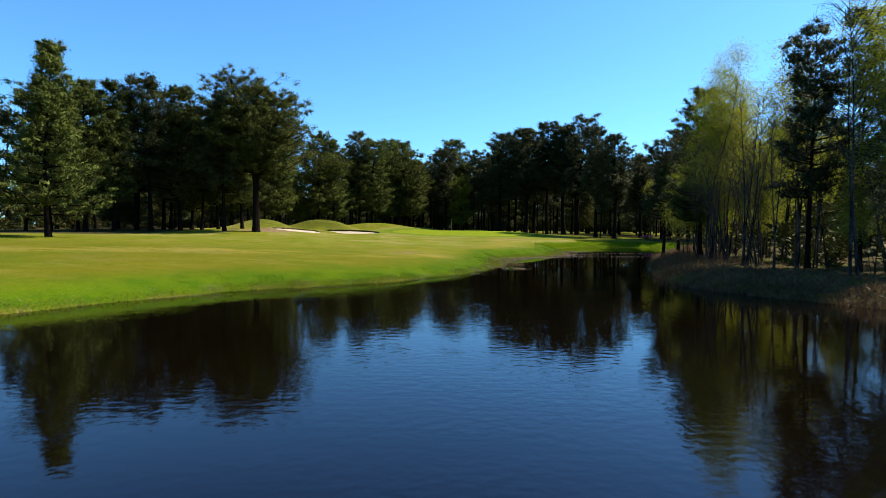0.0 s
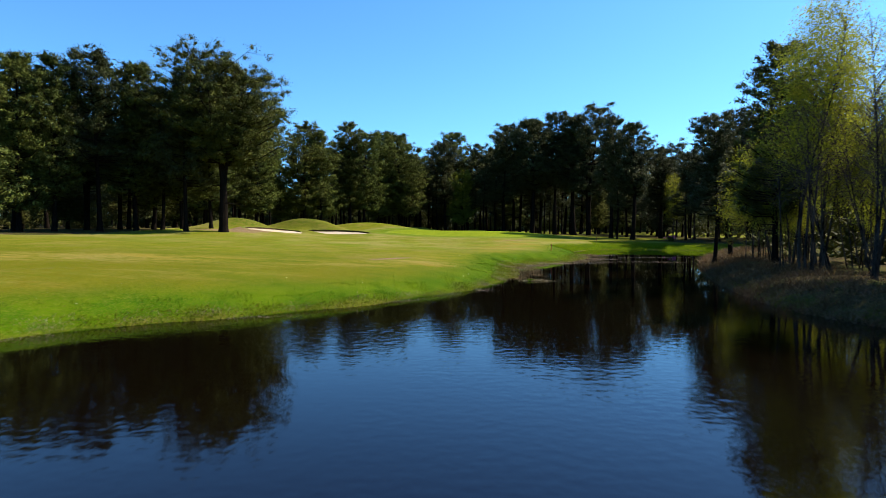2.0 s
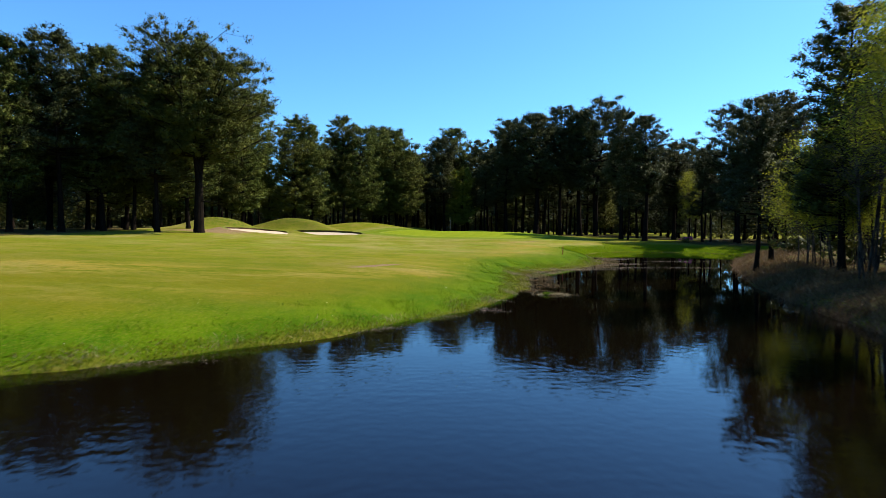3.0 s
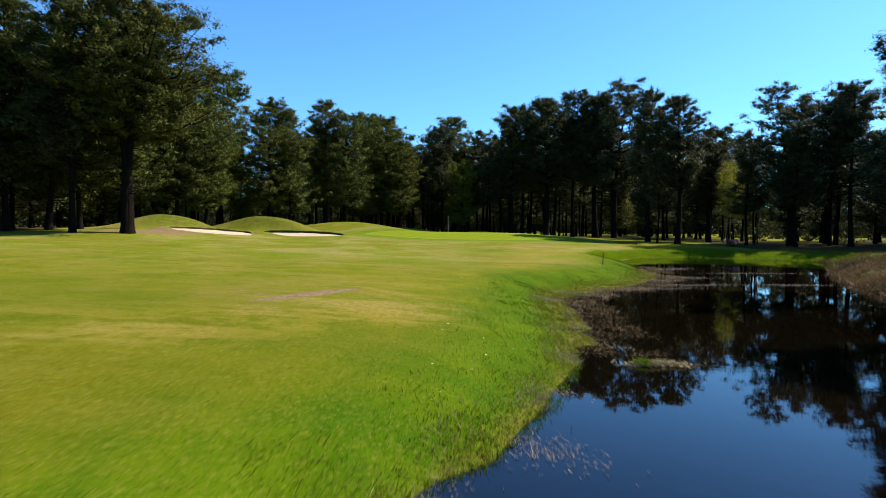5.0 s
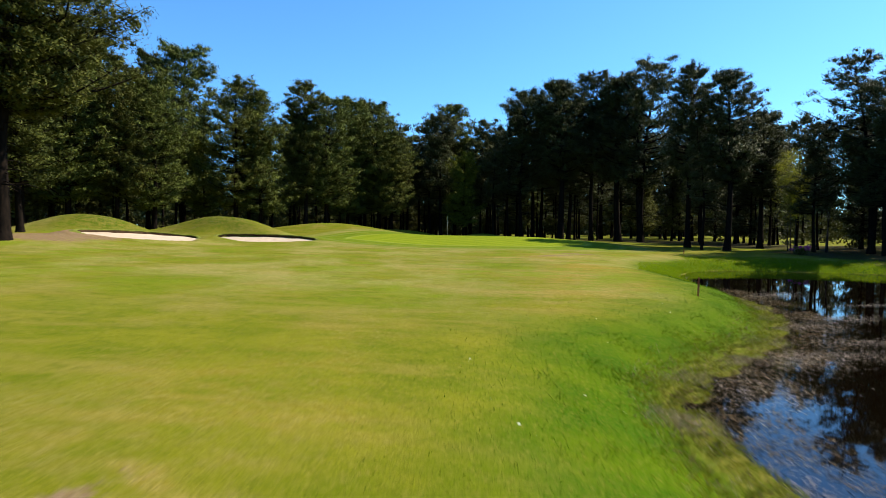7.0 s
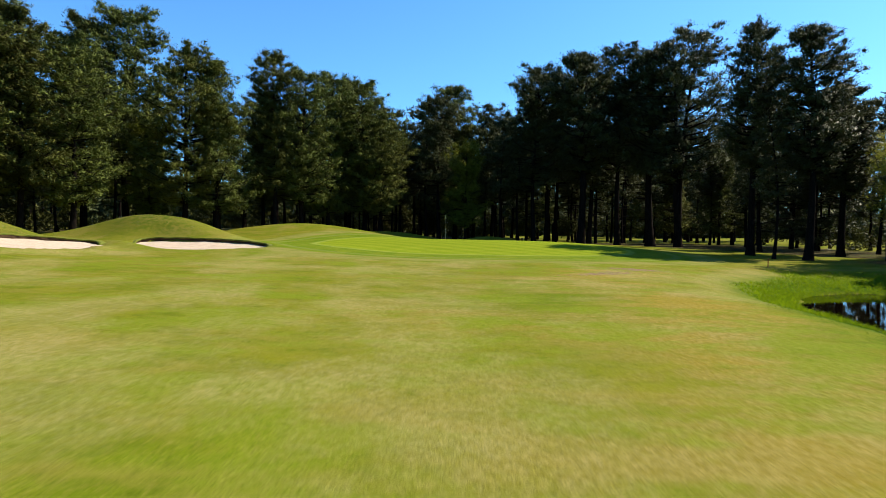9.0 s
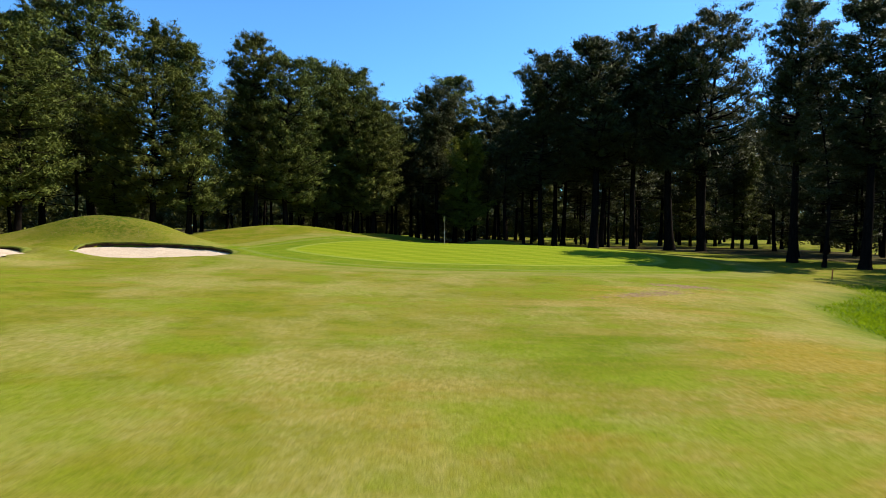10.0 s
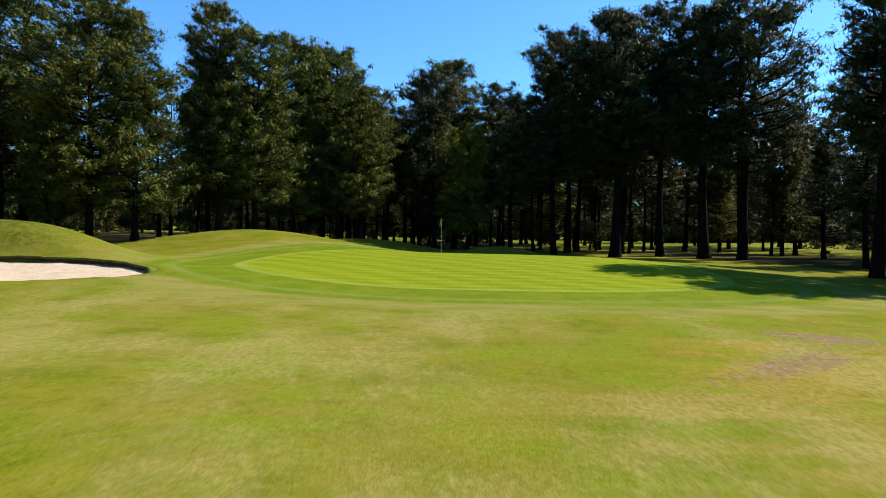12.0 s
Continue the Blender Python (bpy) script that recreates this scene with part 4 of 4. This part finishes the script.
# slender drawn-up pines between the large ones, and scrub along the far edge of the course
for x0, x1, y0, y1, count in ((9, 34, 152, 176, 12), (-30, 6, 158, 178, 10), (-50, -33, 129, 155, 5), (40, 60, 124, 160, 5)):
    for _ in range(count):
        plant("slim", rng.uniform(x0, x1), rng.uniform(y0, y1), tall=rng.uniform(16, 22), label="slender pine with a long bare dark stem")
for x in np.arange(-40, 76, 6.5):
    plant("shrub", x + rng.uniform(-2, 2), rng.uniform(210, 232), tall=rng.uniform(4, 6.5), wide=1.4)


# the distant woods that close the view, past the open course behind the trees
def far_wood(name, points, low, high, seed, per=34, size=1.7):
    rng = np.random.default_rng(seed)
    centres, radii = [], []
    for x, y in points:
        h = rng.uniform(low, high) * (0.5 if 241 < y < 251 else 1.0)
        z = height(x, y)
        for k in range(11):
            u = (k + rng.random()) / 11
            r = 3.4 * math.sqrt(max(0.05, 1 - u * u)) * rng.uniform(0.4, 1)
            w = rng.uniform(0, 6.28)
            centres.append((x + r * math.cos(w), y + r * math.sin(w), z + 0.3 + h * u))
            radii.append(rng.uniform(1.5, 2.5))
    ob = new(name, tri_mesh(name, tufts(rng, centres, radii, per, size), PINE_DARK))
    return tagged(ob, "distant dark mixed woodland beyond the course", "trees", kind="stuff")


pts = [(x + rng.uniform(-2, 2), 262 + 14 * math.sin(x * 0.03) + rng.uniform(-8, 8)) for x in np.arange(-190, 240, 3.0)]
pts += [(x + rng.uniform(-2, 2), 284 + rng.uniform(-8, 8)) for x in np.arange(-200, 250, 4.0)]
pts += [(x + rng.uniform(-1.5, 1.5), 246 + rng.uniform(-4, 4)) for x in np.arange(-150, 190, 2.6)]
pts += [(x + rng.uniform(-2, 2), -85 + rng.uniform(-12, 12)) for x in np.arange(-120, 130, 4.0)]
pts += [(-128 + rng.uniform(-6, 6), y) for y in np.arange(30, 250, 4.0)] + [(150 + rng.uniform(-6, 6), y) for y in np.arange(-40, 250, 4.5)]
far_wood("distant_woods", pts, 14, 24, 31, per=26, size=1.9)
pts = [(rng.uniform(-70, 14), rng.uniform(176, 206)) for _ in range(60)] + [(rng.uniform(-95, -46), rng.uniform(94, 175)) for _ in range(90)] + [(rng.uniform(56, 110), rng.uniform(70, 175)) for _ in range(60)]
pts += [(rng.uniform(30, 80), rng.uniform(15, 75)) for _ in range(70)] + [(rng.uniform(25, 38), rng.uniform(30, 64)) for _ in range(26)] + [(rng.uniform(60, 115), rng.uniform(120, 200)) for _ in range(60)]


def undergrowth(name, points, seed):
    rng = np.random.default_rng(seed)
    centres, radii = [], []
    for x, y in points:
        if not on_land(x, y, 3.0):
            continue
        h = rng.uniform(1.5, 5.5)
        z = height(x, y)
        for k in range(6):
            centres.append((x + rng.normal() * 1.4, y + rng.normal() * 1.4, z + h * rng.random()))
            radii.append(rng.uniform(0.6, 1.3))
    ob = new(name, tri_mesh(name, tufts(rng, centres, radii, 34, 0.5), SHRUB))
    return tagged(ob, "loose scrub and young trees under the pines", "undergrowth", kind="stuff")


undergrowth("undergrowth", pts, 32)


# ---- grasses and water plants ----
def blades(rng, x, y, low, high, width, lean=0.35):
    """One bent blade at each place: a flat list of triangles."""
    n = len(x)
    z = land(x, y)
    foot = np.stack([x, y, np.maximum(z, 0.015) - 0.02], axis=1)
    w = rng.uniform(0, 2 * math.pi, n)
    side = np.stack([np.cos(w), np.sin(w), np.zeros(n)], axis=1) * (width * rng.uniform(0.6, 1.4, n))[:, None]
    h = rng.uniform(low, high, n)[:, None]
    tilt = rng.normal(size=(n, 2)) * lean
    tip = foot + np.concatenate([tilt * h, h], axis=1)
    return np.stack([foot - side, foot + side, tip], axis=1).reshape(-1, 3)


def scatter(rng, count, x0, x1, y0, y1, keep):
    x, y = rng.uniform(x0, x1, count), rng.uniform(y0, y1, count)
    ok = keep(x, y, edge_distance(SHORE, x, y), rng.random(count))
    return x[ok], y[ok]


rng = np.random.default_rng(41)
x, y = scatter(rng, 1300000, -14, 20, 30, 88, lambda x, y, d, r: (d > -0.15) & (d < 5.0) & (r < np.clip(0.55 - d / 8.0, 0.03, 1)) & (x < 11.5 + 0.45 * np.maximum(y - 50, 0)))
tagged(new("bank_grass", tri_mesh("bank_grass", blades(rng, x, y, 0.02, 0.075, 0.007, 0.7), GRASS)), "lush green uncut grass on the pond bank", "grass", kind="stuff")
# taller tussocks toward the water
x, y = scatter(rng, 900000, -14, 20, 30, 88, lambda x, y, d, r: (d > -0.25) & (d < 2.6) & (r < 0.75 * np.clip(wobble(x, y, 0.42, 7.0) + wobble(x, y, 1.1, 2.0) * 0.6 + 0.45 - 0.25 * d, 0, 1)) & (x < 11.5 + 0.45 * np.maximum(y - 50, 0)))
tagged(new("bank_tussocks", tri_mesh("bank_tussocks", blades(rng, x, y, 0.04, 0.14, 0.007, 0.8), GRASS)), "long green grass tussocks leaning over the pond edge", "grass", kind="stuff")
x, y = scatter(rng, 420000, 12, 44, 84, 112, lambda x, y, d, r: (d > 0) & (d < np.where(x < 23, 2.6, 6.0) + wobble(x, y, 0.1)) & (r < 0.62 * np.clip(1 - d / np.where(x < 23, 3.4, 6.5), 0, 1)))
tagged(new("far_bank_grass", tri_mesh("far_bank_grass", blades(rng, x, y, 0.06, 0.24, 0.015, 0.5), FAR_GRASS)), "long bright green grass on the far bank", "grass", kind="stuff")
# brown sedge and moor grass on the wooded bank and in tufts along the water
x, y = scatter(rng, 300000, 12, 44, 18, 95, lambda x, y, d, r: (d > -0.5) & (d < 7.0) & (r < np.clip(1.0 - d / 7.0, 0.04, 1) * (0.25 + 0.75 * (np.sin(x * 1.1 + y * 0.7) + np.sin(y * 1.9 - x * 0.6) > -0.2))) & (x > 11.5 + 0.45 * np.maximum(y - 50, 0)))
pick = rng.random(len(x)) < 0.45
tagged(new("sedge", tri_mesh("sedge", blades(rng, x[pick], y[pick], 0.15, 0.60, 0.018, 0.6), SEDGE)), "dry brown sedge tussocks on the wooded bank", "sedge", kind="stuff")
tagged(new("heath", tri_mesh("heath", blades(rng, x[~pick], y[~pick], 0.10, 0.42, 0.022, 0.9), HEATH)), "purple-brown heather and dead bracken on the wooded bank", "heath", kind="stuff")
x, y = scatter(rng, 70000, -22, 20, 20, 104, lambda x, y, d, r: (d > -0.7) & (d < 0.4) & (r < np.clip((y - 56) / 12, 0.05, 0.7) * (0.4 + 0.6 * (np.sin(y * 0.9) > 0.2))) & ((x < 12) | (y > 66)))


def along_shore(rng, count, y0, y1, near, far):
    """Places near to far metres outside the waterline of the fairway bank."""
    k = [i for i in range(len(SHORE)) if y0 < SHORE[i][1] < y1 and SHORE[i][0] < 17.2]
    i = np.array(k)[rng.integers(0, len(k), count)]
    a, b = SHORE[i], np.roll(SHORE, -1, axis=0)[i]
    p = a + (b - a) * rng.random((count, 1)) + rng.normal(size=(count, 2)) * 0.25
    n = unit(np.stack([(a - b)[:, 1], (b - a)[:, 0]], axis=1))
    p = p + n * rng.uniform(near, far, (count, 1))
    return p[:, 0], p[:, 1]


x2, y2 = along_shore(rng, 100000, 14, 88, -1.0, 0.6)
up = land(x2, y2) > -0.015
x2, y2 = x2[up], y2[up]
tint_by = wobble(x2, y2, 0.35, 3.0) + 0.4 * rng.normal(size=len(x2))
x, y = np.concatenate([x, x2[tint_by > 0.55]]), np.concatenate([y, y2[tint_by > 0.55]])
tagged(new("marsh_fringe", tri_mesh("marsh_fringe", blades(rng, x, y, 0.04, 0.17, 0.010, 0.8), PALE_SEDGE)), "dry yellow-brown marsh fringe at the waterline", "sedge", kind="stuff")
keep = (tint_by <= 0.55) & (tint_by > -0.6)
tagged(new("marsh_moss", tri_mesh("marsh_moss", blades(rng, x2[keep], y2[keep], 0.03, 0.11, 0.014, 0.9), MOSS)), "yellow-green moss and young grass on the marsh edge", "moss", kind="stuff")
keep = tint_by <= -0.6
x3, y3 = along_shore(rng, 20000, 49.5, 84, -2.4, -0.2)
ok = wobble(x3, y3, 0.30, 4.0) + 0.5 * wobble(x3, y3, 0.9, 1.0) + 0.25 * rng.normal(size=len(x3)) > -0.1
x3, y3 = x3[ok], y3[ok]
# a pale share of the stems gives the weed its glints by colour
pale = rng.random(len(x3)) < 0.36
tagged(new("floating_stems", tri_mesh("floating_stems", blades(rng, x3[pale], y3[pale], 0.02, 0.06, 0.009, 2.2), PALE_SEDGE)), "pale floating stems that paint the glints in the weed", "sedge", kind="stuff")
x3, y3 = np.concatenate([x2[keep], x3[~pale]]), np.concatenate([y2[keep], y3[~pale]])
tagged(new("dead_reeds", tri_mesh("dead_reeds", blades(rng, x3, y3, 0.02, 0.07, 0.011, 2.2), SEDGE)), "dark brown dead stems matted along the waterline", "sedge", kind="stuff")
# tufted rough on the mounds
x, y = rng.normal(size=11000) * 3.4 - 24.0, rng.normal(size=11000) * 1.9 + 116.9
ok = np.minimum.reduce([edge_distance(RIMS[b], x, y) for b in BUNKERS]) > 0.35
x1, y1 = rng.normal(size=7000) * 3.0 - 29.0, rng.normal(size=7000) * 1.9 + 103.6
ok1 = np.minimum.reduce([edge_distance(RIMS[b], x1, y1) for b in BUNKERS]) > 0.35
x, y = np.concatenate([x[ok], x1[ok1]]), np.concatenate([y[ok], y1[ok1]])
pick = wobble(x, y, 0.4, 2.0) + 0.6 * rng.normal(size=len(x)) > 0.25
tagged(new("mound_rough", tri_mesh("mound_rough", blades(rng, x[~pick], y[~pick], 0.02, 0.06, 0.018, 1.3), GRASS)), "uncut green grass on the bunker mounds", "grass", kind="stuff")
tagged(new("mound_bents", tri_mesh("mound_bents", blades(rng, x[pick], y[pick], 0.02, 0.07, 0.012, 1.3), PALE_SEDGE)), "dry straw-coloured bents on the bunker mounds", "grass", kind="stuff")


def litter(rng, centres, count, size, z=0.012):
    """Small flat scraps floating round the centres (x, y, reach across, reach along, turn)."""
    out = []
    for cx, cy, a, b, turn in centres:
        n = int(count * a * b)
        u, v = rng.normal(size=n) * a * 0.42, rng.normal(size=n) * b * 0.42
        c, s = math.cos(radians(turn)), math.sin(radians(turn))
        p = np.stack([cx + u * c - v * s, cy + u * s + v * c, np.full(n, z) + rng.random(n) * 0.02], axis=1)
        w = rng.uniform(0, 6.28, n)
        l = (size * rng.uniform(0.4, 1.6, n))[:, None]
        d = np.stack([np.cos(w), np.sin(w), rng.normal(size=n) * 0.25], axis=1) * l
        e = np.stack([-np.sin(w), np.cos(w), np.zeros(n)], axis=1) * l * 0.35
        out.append(np.stack([p - d, p + e, p + d], axis=1).reshape(-1, 3))
    v = np.concatenate(out)
    return v[np.repeat((edge_distance(SHORE, v[::3, 0], v[::3, 1]) < 0.6), 3)]


MATS = [(0.4, 41.2, 1.2, 0.7, 45), (12.5, 66.5, 3.0, 1.0, 10), (4.9, 53.0, 0.9, 2.6, -10), (5.6, 57.2, 0.9, 2.4, -25), (8.0, 62.8, 1.3, 2.4, -40), (10.5, 65.8, 2.4, 1.6, 30), (15.0, 68.5, 4.0, 0.9, 8), (21.0, 69.0, 3.6, 0.7, 0), (17.0, 73.5, 2.6, 1.2, 20), (14.5, 71.5, 2.2, 1.5, 35),
        (23.0, 78.0, 5.0, 0.6, 4), (3.0, 46.2, 0.4, 1.0, 40), (2.2, 43.2, 0.7, 1.2, 45), (-7.0, 33.5, 2.6, 0.5, 12), (-12.5, 28.6, 2.2, 0.5, 48), (-1.6, 38.4, 1.6, 0.5, 45), (19.0, 82, 3.0, 1.6, 40), (17.0, 45.5, 1.5, 2.5, 10)]
tagged(new("floating_weed", tri_mesh("floating_weed", litter(rng, MATS, 560, 0.030), WEED)), "pale matted weed and dead stems floating on the pond", "water plants", kind="stuff")

# a small islet of grass off the bank
tuft = thing("grass_islet", pose(5.9, 48.5, 0), "small islet of pale sedge with a green tuft", "sedge")
gx_, gy_ = rng.normal(size=900) * 0.34, rng.normal(size=900) * 0.12
foot = np.stack([gx_, gy_, np.full(900, 0.0)], axis=1)
tip = foot + np.stack([rng.normal(size=900) * 0.12, rng.normal(size=900) * 0.12, rng.uniform(0.02, 0.11, 900)], axis=1)
wd = rng.normal(size=(900, 3)) * np.array([0.02, 0.02, 0.0])
part("mat", tri_mesh("mat", np.stack([foot - wd, foot + wd, tip], axis=1).reshape(-1, 3), PALE_SEDGE), PALE_SEDGE, tuft, "pale flattened sedge")["kind"] = "stuff"
gx_, gy_ = rng.normal(size=220) * 0.10 - 0.3, rng.normal(size=220) * 0.10
foot = np.stack([gx_, gy_, np.full(220, 0.0)], axis=1)
tip = foot + np.stack([rng.normal(size=220) * 0.12, rng.normal(size=220) * 0.12, rng.uniform(0.05, 0.17, 220)], axis=1)
wd = rng.normal(size=(220, 3)) * np.array([0.02, 0.02, 0.0])
part("tuft", tri_mesh("tuft", np.stack([foot - wd, foot + wd, tip], axis=1).reshape(-1, 3), GRASS), GRASS, tuft, "upright green grass tuft")["kind"] = "stuff"

# white flowers in the turf
x, y = scatter(rng, 5000, -14, 16, 30, 84, lambda x, y, d, r: (d > 0.8) & (d < 4) & (r < 0.12))
z = land(x, y)
c = np.stack([x, y, z + 0.05], axis=1)
a = rng.normal(size=c.shape) * np.array([0.014, 0.014, 0.005])
b = rng.normal(size=c.shape) * np.array([0.014, 0.014, 0.005])
tagged(new("daisies", tri_mesh("daisies", np.stack([c - a, c + a, c + b], axis=1).reshape(-1, 3), WHITE)), "scattered small white daisies in the bank turf", "flowers", kind="stuff")


# ---- things on the course ----
def cylinder(bm, r0, r1, z0, z1, sides=12, x=0.0, y=0.0):
    bmesh.ops.create_cone(bm, cap_ends=True, segments=sides, radius1=r0, radius2=r1, depth=z1 - z0, matrix=Matrix.Translation((x, y, (z0 + z1) / 2)))


def block(bm, size, at, bevel=0.0):
    made = bmesh.ops.create_cube(bm, size=1.0, matrix=Matrix.Translation(at) @ Matrix.Diagonal((*size, 1)))["verts"]
    if bevel:
        bmesh.ops.bevel(bm, geom=list({e for v in made for e in v.link_edges}), offset=bevel, segments=2, affect="EDGES")


def flagstick(x, y):
    top = 2.45
    ob = thing("flagstick", pose(x, y, height(x, y)), "slim pale flagstick with a limp yellow flag in the hole", "flag")
    bm = bmesh.new()
    cylinder(bm, 0.013, 0.010, -0.1, top)
    cylinder(bm, 0.02, 0.004, top, top + 0.04)
    part("pole", bm, POLE, ob, "slim white pole")
    bm = bmesh.new()
    cylinder(bm, 0.055, 0.055, -0.1, 0.006, 20)
    part("cup", bm, CUP, ob, "dark hole cup")
    # flag hanging in folds
    verts, faces = [], []
    for i in range(9):
        for j in range(7):
            u, v = i / 8, j / 6
            verts.append((-0.015 - 0.10 * u - 0.02 * v * u, 0.05 * math.sin(7 * u + 2 * v) * u, top - 0.02 - 0.36 * v - 0.12 * u * u))
    for i in range(8):
        for j in range(6):
            q = i * 7 + j
            faces.append((q, q + 1, q + 8, q + 7))
    flag = part("flag", mesh_of("flag", verts, faces, CLOTH, True), CLOTH, ob, "limp yellow cloth flag")
    flag.modifiers.new("cloth", "SOLIDIFY").thickness = 0.004
    return ob


flagstick(1.8, 127.0)


def stake(x, y, tall):
    ob = thing("hazard_stake", pose(x, y, height(x, y), 2, 1.5, 20), "short red-painted wooden hazard stake in the turf", "stake", "hazard stakes")
    bm = bmesh.new()
    block(bm, (0.055, 0.055, tall + 0.2), (0, 0, tall / 2 - 0.1), 0.008)
    part("post", bm, PAINT_RED, ob)
    bm = bmesh.new()
    cylinder(bm, 0.036, 0.010, tall, tall + 0.04, 4)
    part("cap", bm, PAINT_RED, ob, "chamfered red top")
    return ob


stake(11.35, 73.7, 0.72)
stake(25.0, 109.0, 0.6)

# rhododendron in flower on the far bank
bush = thing("flowering_shrub", pose(37.6, 111.0, height(37.6, 111.0)), "low evergreen shrub with pink-purple blossom", "shrub")
centres = [(rng.normal() * 0.5, rng.normal() * 0.4, rng.uniform(0.15, 0.7)) for _ in range(14)]
part("leaves", tri_mesh("leaves", tufts(rng, centres, [0.3] * 14, 40, 0.12, 0.9, 0.3, 0.4), SHRUB), SHRUB, bush)
centres = [(rng.normal() * 0.4, rng.normal() * 0.35 - 0.1, rng.uniform(0.45, 0.9)) for _ in range(16)]
part("blossom", tri_mesh("blossom", tufts(rng, centres, [0.16] * 16, 30, 0.09, 0.9, 0.2, 0.5), PETAL), PETAL, bush, "pink-purple blossom")


def golf_cart(x, y, turn):
    ob = thing("golf_cart", pose(x, y, height(x, y), 0, 0, turn), "pale golf cart with a teal roof parked beyond the pines", "cart")
    bm = bmesh.new()
    block(bm, (2.2, 1.1, 0.35), (0, 0, 0.48), 0.08)
    block(bm, (0.55, 1.05, 0.45), (0.85, 0, 0.75), 0.12)
    block(bm, (0.5, 1.0, 0.35), (-0.75, 0, 0.78), 0.06)
    part("body", bm, CART_BODY, ob)
    bm = bmesh.new()
    block(bm, (0.55, 0.95, 0.14), (-0.1, 0, 0.78), 0.04)
    block(bm, (0.12, 0.95, 0.5), (-0.4, 0, 1.05), 0.04)
    part("seat", bm, CUP, ob, "dark padded seat")
    for sx in (0.75, -0.7):
        for sy in (-0.5, 0.5):
            bm = bmesh.new()
            cylinder(bm, 0.018, 0.018, 0.7, 1.78, 8, sx, sy)
            part("roof_post", bm, CART_BODY, ob)
            bm = bmesh.new()
            bmesh.ops.create_cone(bm, cap_ends=True, segments=18, radius1=0.24, radius2=0.24, depth=0.2, matrix=Matrix.Translation((sx, sy, 0.24)) @ Matrix.Rotation(math.pi / 2, 4, "X"))
            part("wheel", bm, RUBBER, ob)
    bm = bmesh.new()
    block(bm, (1.8, 1.15, 0.08), (0, 0, 1.80), 0.035)
    part("roof", bm, CART_ROOF, ob, "teal roof panel")
    return ob


golf_cart(-25.5, 186.0, 75)
